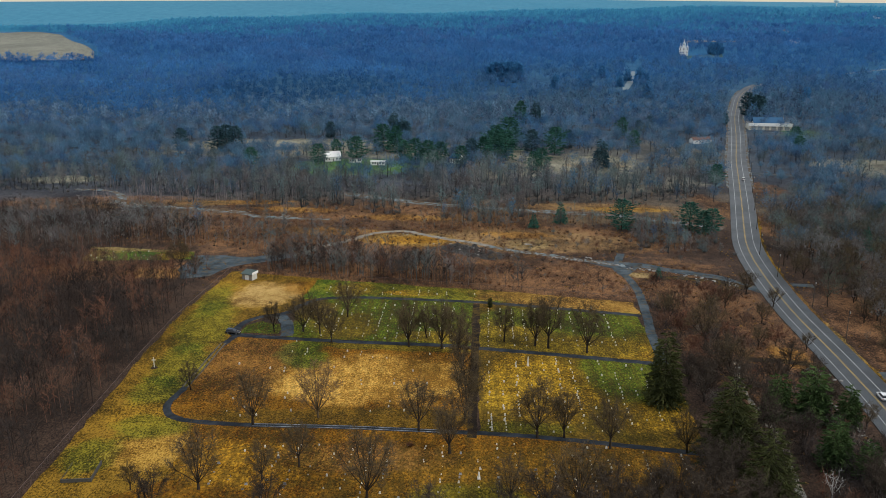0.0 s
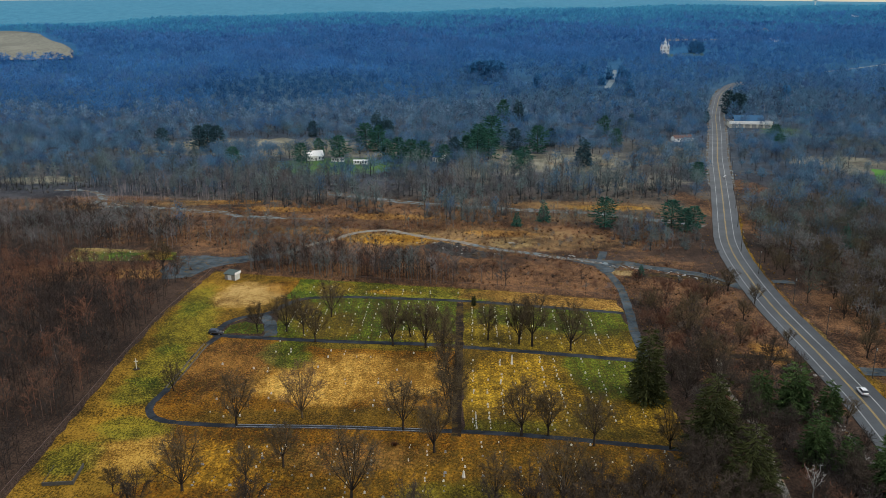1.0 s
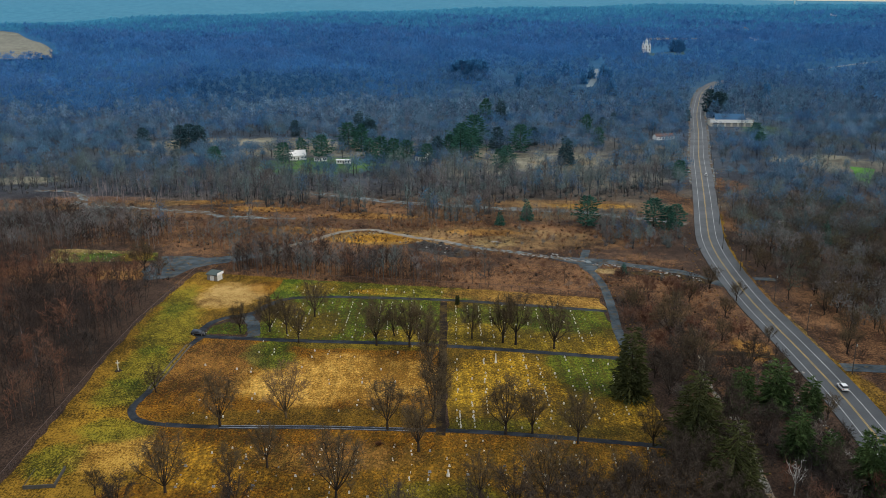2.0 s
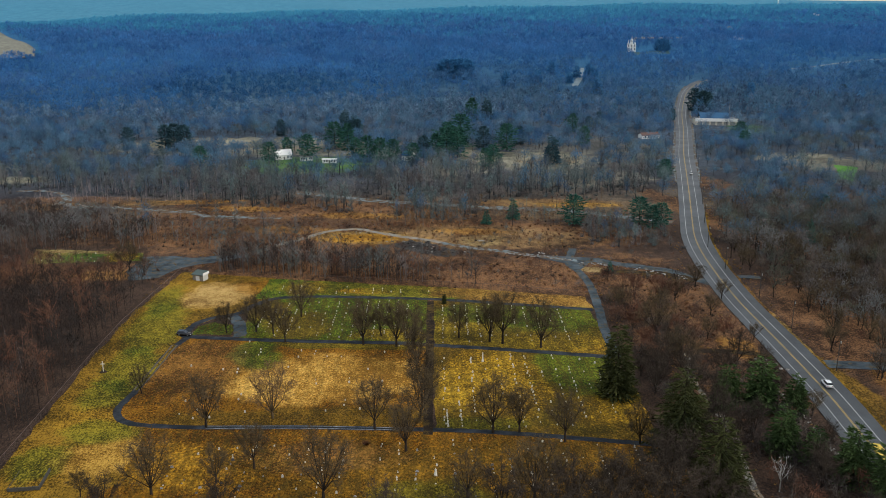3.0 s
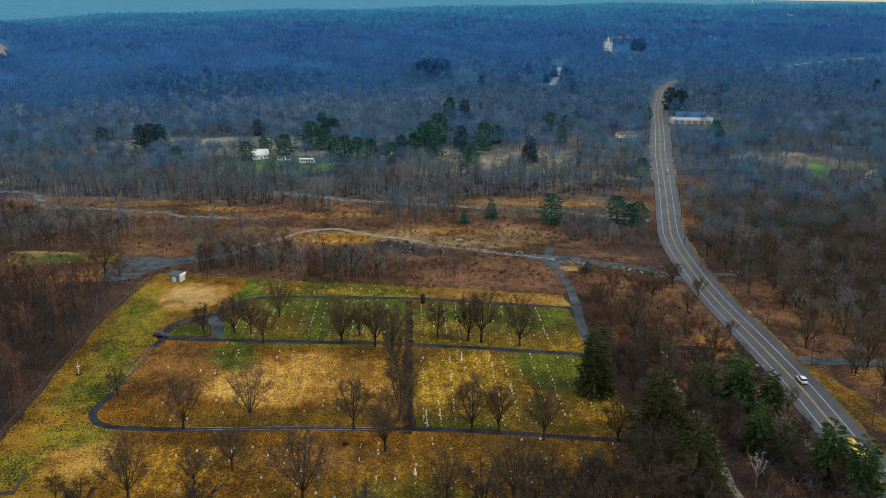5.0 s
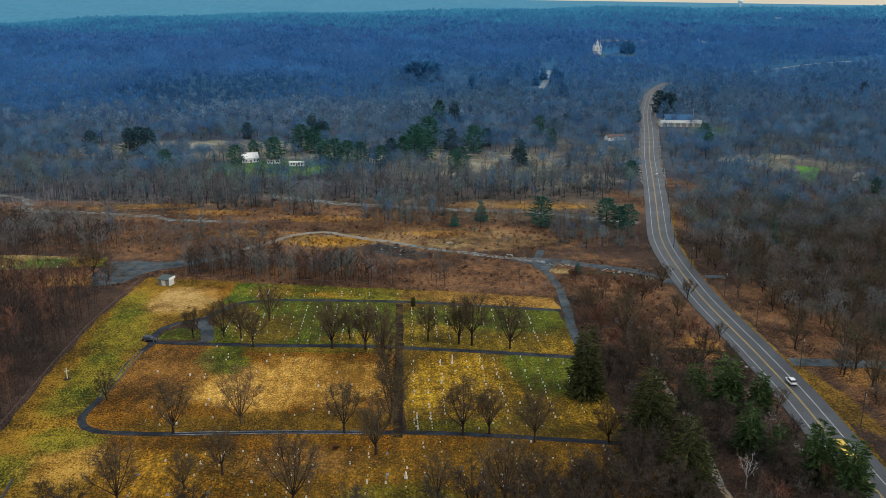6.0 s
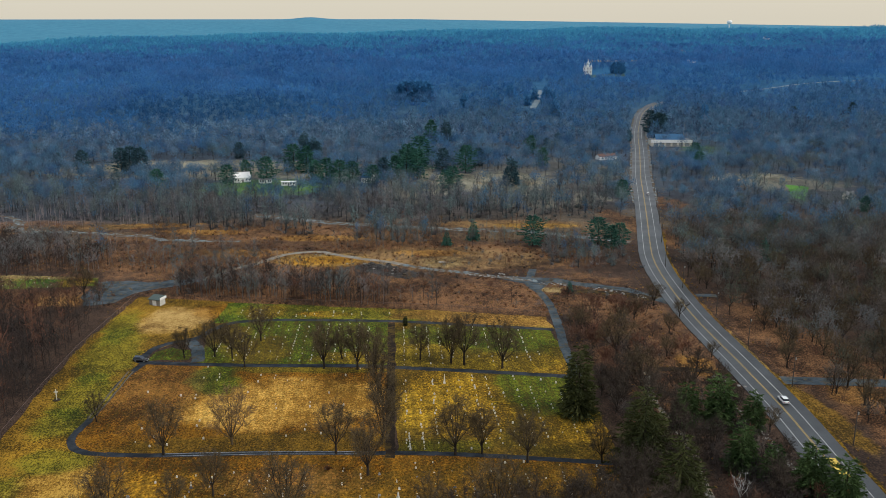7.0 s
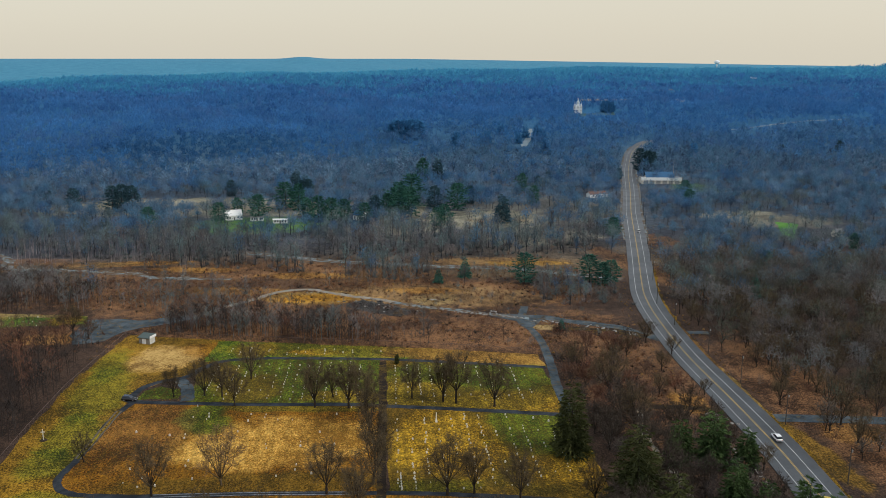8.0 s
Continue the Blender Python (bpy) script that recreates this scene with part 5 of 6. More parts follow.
for how, places in pines:
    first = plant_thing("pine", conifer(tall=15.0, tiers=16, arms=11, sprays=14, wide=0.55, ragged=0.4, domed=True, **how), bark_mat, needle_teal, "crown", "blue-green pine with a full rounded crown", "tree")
    spread_copies(first, [(a, b, 1.18 * c) for a, b, c in places], 15.0, "pines", pick)
first = plant_thing("young_spruce", conifer(221, 9.0, 2.9, 20, 10, sprays=8, wide=0.36), bark_mat, needle_teal, "crown", "small dark conical spruce in dry scrub", "tree")
spread_copies(first, [(60, 428, 11), (45, 418, 8), (191, 374, 11), (205, 362, 9), (88, 336, 5)], 9.0, "young spruces", pick)
# far evergreens, needles tinted with painted haze, bluest on the slope
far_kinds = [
    (conifer(231, 16.0, 5.0, 20, 10, sprays=7, wide=0.8, shape=0.6, droop=0.2), [(190, 1047, 18), (165, 998, 17), (127, 985, 19), (201, 994, 15), (217, 1027, 16), (227, 1008, 22), (219, 930, 20), (232, 1000, 17), (375, 896, 19)], needle_blue_haze),
    (conifer(232, 16.0, 6.0, 16, 10, sprays=8, wide=0.85, droop=0.05, ragged=0.3, foot=0.0, domed=True), [(292, 830, 21), (300, 828, 19), (306, 832, 17), (168, 740, 10), (255, 780, 10), (480, 905, 12), (560, 925, 13)], needle_deep_haze),
    (conifer(233, 16.0, 5.4, 16, 10, sprays=8, wide=0.9, droop=0.1, ragged=0.25, foot=0.0, domed=True), [(55 + 4.2 * k, 1044 - 2 * k + 6 * (k % 2), 17 + 2.5 * (k % 3)) for k in range(9)] + [(60 + 7 * k, 1058, 19) for k in range(5)] + [(388, 1250, 18), (393, 1254, 15), (384, 1262, 16), (398, 1262, 14)], needle_blue_haze),
    (conifer(234, 16.0, 4.8, 22, 11, sprays=10, wide=0.6, shape=0.6, droop=0.2), [(107, 578, 21), (85, 794, 21), (-42, 725, 22), (-34, 716, 18), (182, 760, 13)], needle_deep_haze),
    (conifer(235, 16.0, 6.2, 18, 11, sprays=12, wide=0.6, droop=0.05, ragged=0.3, foot=0.0, domed=True), [(-204, 664, 16), (-173, 654, 19), (-166, 652, 20), (-159, 653, 19), (-230, 690, 11), (-31, 712, 14), (66, 640, 17), (20, 612, 15), (96, 660, 14), (-95, 720, 13)], needle_deep_haze),
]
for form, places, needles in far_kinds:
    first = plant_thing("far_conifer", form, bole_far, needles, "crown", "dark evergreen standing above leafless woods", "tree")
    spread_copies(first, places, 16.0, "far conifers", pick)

# ---- shrubs, tussocks and dead growth ----
rng = np.random.default_rng(11)

bushes = [shrub(300 + s) for s in range(5)]
tussocks = [shrub(310 + s, 0.7, 0.7, 16, 0.12) for s in range(5)]
x, y = scatter(-160, 130, 255, 470, 3.4, rng)
zone = (np.exp(-oval(x, y, 0, 340, 90, 28) ** 2) + np.exp(-oval(x, y, -75, 425, 110, 42) ** 2) + np.exp(-oval(x, y, 98, 290, 24, 60) ** 2) + np.exp(-oval(x, y, 50, 400, 60, 28) ** 2))
x, y = choose(x, y, 0.8 * np.clip(zone, 0, 1), rng, 0.5)
tone = patchy(x, y, 9, 3) + rng.normal(0, 0.15, len(x))
for mat, lo, hi, forms, name, label in ((shrub_mat, -9, 0.5, bushes, "shrubs", "low russet leafless shrubs"), (wood_brown, 0.5, 0.62, bushes, "shrubs", "low dark brown shrubs"), (grass_blades, 0.62, 9, tussocks, "tussocks", "dry tawny grass tussocks")):
    i = (tone >= lo) & (tone < hi)
    stamp(forms, x[i], y[i], rng.uniform(0.5, 1.3, i.sum()), mat, name, label, "shrubs", rng)
x, y = scatter(-150, 330, 130, 560, 4.0, rng)
near_road = ~off_roads(x, y, 4.5) & off_roads(x, y, 0.2) & ~in_yard(x, y) & in_view(x, y)
x, y = x[near_road], y[near_road]
stamp(tussocks, x, y, rng.uniform(0.5, 1.2, len(x)), grass_blades, "verge_grass", "dry tawny grass along the road verges", "grass", rng)
x, y = scatter(-97, 70, 140, 340, 1.9, rng)
k = in_yard(x, y) & off_roads(x, y, 0.2) & (rng.uniform(0, 1, len(x)) < 0.7)
x, y = x[k], y[k]
stamp([shrub(320 + s, 0.35, 0.5, 9, 0.13) for s in range(4)], x, y, rng.uniform(0.5, 1.2, len(x)), tuft_mat, "grass_tufts", "dry uneven tufts in the cemetery grass", "grass", rng)

# ---- more materials ----
white_wall = paint("white_siding", (0.82, 0.82, 0.80), 0.7, wear=0.06, scale=0.6)
cream_wall = paint("cream_render", (0.74, 0.68, 0.55), 0.8, wear=0.15, scale=0.3)
shed_wall = paint("pale_block_wall", (0.66, 0.66, 0.6), 0.85, wear=0.2, scale=0.8)
grey_roof = paint("grey_shingles", (0.16, 0.17, 0.18), 0.85, wear=0.2, scale=1.2)
green_roof = paint("grey_green_roof", (0.05, 0.085, 0.08), 0.9, wear=0.2, scale=1.2)
blue_roof = paint("blue_metal_roof", (0.015, 0.10, 0.22), 0.9, wear=0.12, scale=0.4)
pane_mat = paint("dark_window_glass", (0.03, 0.035, 0.045), 0.08, wear=0.02)
stone_white = paint("white_marble", (0.82, 0.77, 0.65), 0.7, wear=0.16, scale=3)
stone_grey = paint("grey_granite", (0.36, 0.36, 0.35), 0.65, wear=0.3, scale=3)
stone_dark = paint("dark_granite", (0.12, 0.12, 0.125), 0.4, wear=0.25, scale=3)
rock_mat = paint("pale_rubble", (0.42, 0.40, 0.37), 0.9, wear=0.5, scale=2)
post_mat = paint("creosoted_pole", (0.022, 0.016, 0.012), 0.9, wear=0.3, scale=2)
rust_mat = paint("rusty_fence_steel", (0.10, 0.06, 0.048), 0.7, 0.2, wear=0.3, scale=2)
steel_mat = paint("galvanised_steel", (0.42, 0.42, 0.41), 0.5, 0.6, wear=0.2)
black_paint = paint("black_car_paint", (0.012, 0.012, 0.014), 0.12, wear=0.03)
white_paint = paint("white_car_paint", (0.75, 0.75, 0.74), 0.25, wear=0.04)
red_paint = paint("red_truck_paint", (0.55, 0.025, 0.02), 0.3, wear=0.05)
tarp_mat = paint("yellow_tarpaulin", (0.72, 0.50, 0.05), 0.6, wear=0.12)
tyre_mat = paint("black_rubber", (0.02, 0.02, 0.02), 0.8, wear=0.1)
lamp_red = paint("red_lamp_glass", (0.4, 0.02, 0.02), 0.2, wear=0.02)
lamp_white = paint("clear_lamp_glass", (0.7, 0.7, 0.66), 0.15, wear=0.02)
dome_mat = paint("blue_grey_dome", (0.45, 0.52, 0.58), 0.4, wear=0.1)

# grass by the church, its green dulled to blue by painted haze
hazed_lawn = soil("hazed_far_grass", [(0.1, (0.03, 0.075, 0.10)), (0.5, (0.045, 0.10, 0.12)), (0.9, (0.07, 0.13, 0.13))], [], fine=0.2)

# ---- headstones ----
def arch(w, t, z0, z1, n=6):
    """A tablet with a rounded head."""
    r = w / 2
    side = [(-r, z0), (r, z0)] + [(r * math.cos(math.pi * k / n), z1 - r + r * math.sin(math.pi * k / n)) for k in range(n + 1)]
    v = [(x, -t / 2, z) for x, z in side] + [(x, t / 2, z) for x, z in side]
    n = len(side)
    return v, [tuple(range(n)), tuple(range(2 * n - 1, n - 1, -1))] + [(i, n + i, n + (i + 1) % n, (i + 1) % n) for i in range(n)]


def headstone(form, mat, label):
    ob = new("headstone")
    base, top = Geo(), Geo()
    if form == "tablet":
        base.box(-0.5, 0.5, -0.24, 0.24, -0.1, 0.22, 0.03)
        top.add(*arch(0.8, 0.2, 0.2, 1.3))
    elif form == "block":
        base.box(-0.75, 0.75, -0.32, 0.32, -0.1, 0.25, 0.03)
        top.box(-0.6, 0.6, -0.18, 0.18, 0.23, 1.0, 0.05)
    elif form == "cross":
        base.box(-0.45, 0.45, -0.4, 0.4, -0.1, 0.3, 0.05)
        top.box(-0.3, 0.3, -0.25, 0.25, 0.28, 0.6, 0.05).box(-0.12, 0.12, -0.1, 0.1, 0.58, 2.0).box(-0.45, 0.45, -0.095, 0.095, 1.4, 1.62)
    elif form == "obelisk":
        base.box(-0.6, 0.6, -0.6, 0.6, -0.1, 0.5, 0.05).box(-0.45, 0.45, -0.45, 0.45, 0.48, 0.9, 0.04)
        top.box(-0.34, 0.34, -0.34, 0.34, 0.88, 3.0, 0.13).box(-0.21, 0.21, -0.21, 0.21, 2.99, 3.3, 0.19)
    else:
        base.box(-0.4, 0.4, -0.3, 0.3, -0.1, 0.1, 0.02)
        top.box(-0.34, 0.34, -0.24, 0.24, 0.09, 0.4, 0.06)
    part("base", base.mesh("base", mat), ob)
    part("stone", top.mesh("stone", mat), ob)
    return tagged(ob, label, "headstone", "headstones of the cemetery")


STONES = [headstone("tablet", stone_white, "white marble headstone with a rounded top in grass"), headstone("tablet", stone_grey, "grey granite headstone with a rounded top in grass"),
          headstone("block", stone_grey, "broad grey granite headstone on a plinth in grass"), headstone("block", stone_dark, "broad dark granite headstone on a plinth in grass"),
          headstone("cross", stone_white, "white stone cross on a plinth in grass"), headstone("obelisk", stone_white, "tall pale stone obelisk on a plinth in grass"), headstone("low", stone_white, "low white stone marker in grass")]
plots = [  # x0, x1, y0, y1, between rows, along a row, chance
    (-58, 64, 150, 200, 4.6, 2.0, 0.44), (11.5, 66, 205, 257, 4.3, 2.2, 0.40), (14.5, 67, 264, 303, 4.2, 2.2, 0.46), (-50, 9, 269, 309, 3.7, 2.3, 0.50),
    (-46, 24, 316, 328, 3.6, 2.4, 0.32), (-66, 5, 211, 224, 4.5, 2.2, 0.22), (-50, 6, 255, 266, 4.5, 2.4, 0.22), (-66, 5, 223, 254, 5.0, 3.0, 0.08), (-160, -118, 366, 381, 4.0, 3.0, 0.35)]
luck = random.Random(21)
spots = []
for x0, x1, y0, y1, dx, dy, chance in plots:
    for i in range(int((x1 - x0) / dx)):
        dense = luck.choice((0.5, 0.8, 1.0, 1.25))
        for j in range(int((y1 - y0) / dy)):
            if luck.random() < 1.35 * chance * dense:
                y = y0 + j * dy + luck.uniform(-0.5, 0.5)
                x = x0 + i * dx + 0.05 * (y - y0) + luck.gauss(0, 0.16)
                near_edge = not off_roads(np.array([x]), np.array([y]), 0.8)[0]
                beyond = y > 331 - 0.24 * (x + 50) and x > -60
                if not near_edge and not beyond:
                    spots.append((x, y))
spots += [(12.5 + 0.04 * k, 206 + 1.5 * k) for k in range(7)] + [(16.3 + 0.04 * k, 206 + 1.7 * k) for k in range(6)]
weights = (32, 18, 12, 8, 4, 0, 18)
used, rest = set(), Geo()
spots = sorted(set(spots), key=lambda s: s[1])
for k, (x, y) in enumerate(spots):
    form = luck.choices(range(7), weights)[0]
    s, m = luck.uniform(0.3, 0.66) * (0.78 if y > 262 else 0.92), pose(x, y, height(x, y), luck.uniform(-4, 4), luck.uniform(-4, 4), 4 + luck.uniform(-9, 9))
    if k < 300:
        ob = STONES[form] if form not in used else copy_thing(STONES[form], m)
        used.add(form)
        ob.matrix_basis = m @ Matrix.Diagonal((s, s, s, 1))
    else:
        v, f = arch(0.85 * s, 0.25, -0.1, 1.25 * s)
        rest.add([m @ Vector(q) for q in v], f)
for form, (x, y) in enumerate(((-20, 200), (-24, 196), (-28, 199), (-33, 196), (8, 182), (26, 248), (-40, 200))):
    if form not in used:
        STONES[form].matrix_basis = pose(x, y, 0)
tagged(new("headstones", rest.mesh("headstones", stone_white)), "small pale headstones in far cemetery rows", "headstone", kind="stuff")
STONES[5].scale = (0.6, 0.6, 1.0)

# statue: one plain mesh
figure = Geo().box(-0.55, 0.55, -0.55, 0.55, -0.1, 0.8, 0.06).lathe([(0.42, 0.78), (0.36, 1.2), (0.3, 1.7), (0.32, 2.1), (0.12, 2.3), (0.16, 2.45), (0.05, 2.62)], 10)
tagged(new("statue", figure.mesh("statue", stone_white, False)), "white stone figure on a square plinth in grass", "statue").matrix_basis = pose(8, 182, 0) @ Matrix.Diagonal((0.75, 0.75, 0.8, 1))

# ---- cemetery furniture ----
cross = empty("wooden_cross", -91, 248)
part("upright", Geo().box(-0.13, 0.13, -0.1, 0.1, -0.2, 4.2).mesh("upright", stone_white), cross)
part("arm", Geo().box(-0.8, 0.8, -0.085, 0.085, 3.0, 3.26).mesh("arm", stone_white), cross)
part("bed", Geo().lathe([(1.5, -0.1), (1.4, 0.16), (0.8, 0.24)], 12).mesh("bed", stems("dark_mulch", (0.02, 0.014, 0.01), (0.05, 0.035, 0.025), 0.8)), cross, "dark round bed of mulch")
tagged(cross, "tall pale cross on a dark mulch bed in grass", "cross").scale = (0.75, 0.75, 0.85)

plot = empty("raised_plot", -88.5, 185.5, 4)
part("wall", Geo().box(-3.6, 3.6, -4.2, -3.95, -0.2, 0.95).box(3.35, 3.6, -3.95, 4.2, -0.2, 0.95).box(-3.6, -3.35, -3.95, 4.2, -0.2, 0.7).mesh("wall", paint("mossy_dark_stone", (0.018, 0.02, 0.012), 0.9, wear=0.4)), plot)
part("turf", Geo().box(-3.34, 3.34, -3.94, 4.2, -0.1, 0.9, 0.05).mesh("turf", yard_mat), plot, "mossy green turf")
tagged(plot, "raised square plot with dark mossy stone edge", "plot")

yew = new("clipped_yew")
part("trunk", Geo().rod((0, 0, -0.2), (0, 0, 0.8), 0.15).mesh("trunk", bark_mat), yew)
part("crown", tri_mesh("crown", *conifer(401, 4.2, 0.25, 18, 10, sprays=4, wide=0.3, shape=0.2, foot=0.02).blade_arrays(), needle_dark), yew)
tagged(yew, "dark narrow clipped yew beside the lane", "shrub").matrix_basis = pose(17, 302, 0)
ball = new("round_shrub")
part("crown", tri_mesh("crown", *shrub(402, 1.9, 1.5, 160, 0.12).blade_arrays(), shrub_mat), ball)
tagged(ball, "round russet shrub on ochre grass", "shrub").matrix_basis = pose(-9, 198, 0)


def fence(points, name, label):
    """Chain-link: posts, a top rail and hanging wires."""
    ob = empty(name, *points[0], z=0)
    inv = Matrix.Translation((-points[0][0], -points[0][1], 0))
    post = Geo().rod((0, 0, -0.3), (0, 0, 2.0), 0.07, n=6).mesh("post", rust_mat)
    wires = Geo()
    for (xa, ya), (xb, yb) in zip(points, points[1:]):
        n = max(1, round(math.hypot(xb - xa, yb - ya) / 3.2))
        at = lambda f: Vector((xa + (xb - xa) * f, ya + (yb - ya) * f, 0))
        for k in range(n):
            part("post", post, ob, m=inv @ Matrix.Translation(at(k / n)))
        part("rail", Geo().rod(at(0) + Vector((0, 0, 1.95)), at(1) + Vector((0, 0, 1.95)), 0.05, n=6).mesh("rail", paint_rail), ob, m=inv)
        w = n * 12
        for k in range(w):
            p, q = at(k / w), at((k + 0.13) / w)
            wires.add([p, q, q + Vector((0, 0, 1.9)), p + Vector((0, 0, 1.9))], [(0, 1, 2, 3)])
    part("wire_mesh", wires.mesh("wire_mesh", rust_mat), ob, m=inv)
    return tagged(ob, label, "fence")


paint_rail = paint("weathered_rail", (0.17, 0.10, 0.085), 0.7, 0.2, wear=0.3)
fence([(-99, 140), (-98.6, 193), (-98.2, 221), (-98, 257), (-97, 289), (-90.5, 349)], "fence", "rusty chain-link fence along dark woods")
fence([(-70, 343.5), (-50, 338.5), (-15, 330), (30, 320), (72.5, 306.5)], "fence", "rusty chain-link fence along a thicket")

shed = empty("shed", -80.5, 337.5, -24)
part("wall", Geo().box(-2.5, 2.5, -1.7, 1.7, -0.2, 2.5).mesh("wall", paint("tan_board", (0.30, 0.27, 0.22), 0.85, wear=0.3)), shed, "tan board wall")
part("roof", Geo().add([(-2.9, -2.1, 2.4), (2.9, -2.1, 2.4), (2.9, 2.1, 3.3), (-2.9, 2.1, 3.3), (-2.9, -2.1, 2.6), (2.9, -2.1, 2.6), (2.9, 2.1, 3.5), (-2.9, 2.1, 3.5)], [(0, 3, 2, 1), (4, 5, 6, 7), (0, 1, 5, 4), (1, 2, 6, 5), (2, 3, 7, 6), (3, 0, 4, 7)]).mesh("roof", green_roof), shed, "sloping grey-green roof")
part("door", Geo().box(-1.0, 0.8, -1.76, -1.703, 0, 2.1).mesh("door", white_wall), shed, "white door")
part("gable_board", Geo().box(2.503, 2.56, -1.7, 1.7, 0.0, 2.75).mesh("gable_board", shed_wall), shed, "white end wall")
part("fascia", Geo().box(2.905, 2.96, -2.1, 2.1, 2.5, 3.5).mesh("fascia", white_wall), shed, "white fascia")
tagged(shed, "small shed with white end and grey-green sloping roof", "shed")

# ---- vehicles ----
def ring(x, half, low, high, top):
    return [(x, -half, low), (x, half, low), (x, half * 1.02, (low + high) / 2), (x, half * top, high), (x, -half * top, high), (x, -half * 1.02, (low + high) / 2)]


def wheels(ob, places, r, wide):
    tyre = Geo().rod((0, -wide / 2, 0), (0, wide / 2, 0), r, n=14).mesh("tyre", tyre_mat)
    rim = Geo().rod((0, -wide / 2 - 0.012, 0), (0, wide / 2 + 0.012, 0), r * 0.55, n=10).mesh("rim", steel_mat)
    for x, y in places:
        t = part("wheel", tyre, ob, m=Matrix.Translation((x, y, r)))
        part("rim", rim, t)


def motor_car(name, coat, long, wide, tall, label, boot=0.9):
    """A car facing +x: body, cabin, roof, wheels and lamps."""
    ob = new(name)
    h, w = long / 2, wide / 2
    deck = tall * 0.58
    part("body", Geo().loft([ring(-h, w * 0.9, 0.35, deck * 0.9, 0.9), ring(-h + 0.15, w, 0.25, deck, 0.92), ring(0.1 * h, w, 0.22, deck, 0.94), ring(0.45 * h, w, 0.22, deck * 0.97, 0.92), ring(h - 0.2, w * 0.95, 0.25, deck * 0.82, 0.88), ring(h, w * 0.85, 0.35, deck * 0.68, 0.85)]).mesh("body", coat, False), ob)
    part("cabin", Geo().loft([ring(-h * boot, w * 0.9, deck - 0.02, tall * 0.82, 0.85), ring(-h * (boot - 0.12), w * 0.9, deck - 0.02, tall * 0.97, 0.84), ring(0.05 * h, w * 0.9, deck - 0.02, tall * 0.97, 0.84), ring(0.42 * h, w * 0.88, deck - 0.04, deck + 0.05, 0.95)]).mesh("cabin", pane_mat), ob, "dark glazed cabin")
    part("roof", Geo().box(-h * (boot - 0.1), 0.07 * h, -w * 0.77, w * 0.77, tall * 0.965, tall, 0.05).mesh("roof", coat), ob)
    wheels(ob, [(sx * long * 0.31, sy * (w - 0.1)) for sx in (-1, 1) for sy in (-1, 1)], 0.34, 0.24)
    for s in (-1, 1):
        part("headlight", Geo().box(h - 0.14, h + 0.01, s * w * 0.6 - 0.18, s * w * 0.6 + 0.18, deck * 0.55, deck * 0.7).mesh("headlight", lamp_white), ob)
        part("tail_light", Geo().box(-h - 0.01, -h + 0.1, s * w * 0.7 - 0.12, s * w * 0.7 + 0.12, deck * 0.62, deck * 0.86).mesh("tail_light", lamp_red), ob)
    part("bumper", Geo().box(h - 0.12, h + 0.05, -w * 0.8, w * 0.8, 0.3, 0.5, 0.02).mesh("bumper", tyre_mat), ob)
    return tagged(ob, label, "car")


motor_car("parked_car", black_paint, 5.0, 1.95, 1.75, "glossy black car parked on the cemetery lane").matrix_basis = pose(-73, 276.6, 0.09, 0, 0, -12)
motor_car("car", white_paint, 4.7, 1.9, 1.68, "white estate car driving on the highway").matrix_basis = pose(125.0, 224, 0.24, 0, 0, 85)
motor_car("car", white_paint, 4.6, 1.85, 1.5, "small pale car near the far crossing", 0.75).matrix_basis = pose(189.5, 534, 0.24, 0, 0, 73)

truck = new("dump_truck")
part("chassis", Geo().box(-7.0, 6.2, -0.5, 0.5, 0.75, 1.1).mesh("chassis", tyre_mat), truck)
trailer = part("trailer", Geo().box(-7.2, 2.3, -1.25, 1.25, 1.15, 3.1).mesh("trailer", steel_mat), truck, "grey steel tipping trailer")
for k in range(8):
    x = -6.9 + k * 1.27
    for s in (-1, 1):
        part("rib", Geo().box(x, x + 0.12, s * 1.29 - 0.04, s * 1.29 + 0.04, 1.15, 3.1).mesh("rib", steel_mat), trailer)
part("tarpaulin", Geo().loft([[(x, -1.32, 3.0), (x, 1.32, 3.0), (x, 1.28, 3.22), (x, 0, 3.34), (x, -1.28, 3.22)] for x in (-7.25, -4, -1, 2.35)]).mesh("tarpaulin", tarp_mat), truck, "taut yellow tarpaulin")
part("cab", Geo().loft([ring(2.9, 1.15, 0.9, 3.0, 0.9), ring(4.3, 1.15, 0.9, 3.05, 0.88), ring(4.9, 1.12, 0.9, 2.1, 0.95), ring(6.4, 0.95, 0.9, 1.95, 0.85), ring(6.7, 0.9, 0.95, 1.7, 0.85)]).mesh("cab", red_paint), truck, "bright red bonneted cab")
part("windscreen", Geo().add([(4.36, -0.95, 3.0), (4.36, 0.95, 3.0), (4.93, 0.98, 2.15), (4.93, -0.98, 2.15), (4.3, -0.95, 2.98), (4.3, 0.95, 2.98), (4.85, 0.98, 2.1), (4.85, -0.98, 2.1)], [(0, 3, 2, 1), (4, 5, 6, 7), (0, 1, 5, 4), (1, 2, 6, 5), (2, 3, 7, 6), (3, 0, 4, 7)]).mesh("windscreen", pane_mat), truck, "dark windscreen")
part("bumper", Geo().box(6.65, 6.95, -1.15, 1.15, 0.5, 0.95, 0.04).mesh("bumper", steel_mat), truck, "chrome bumper")
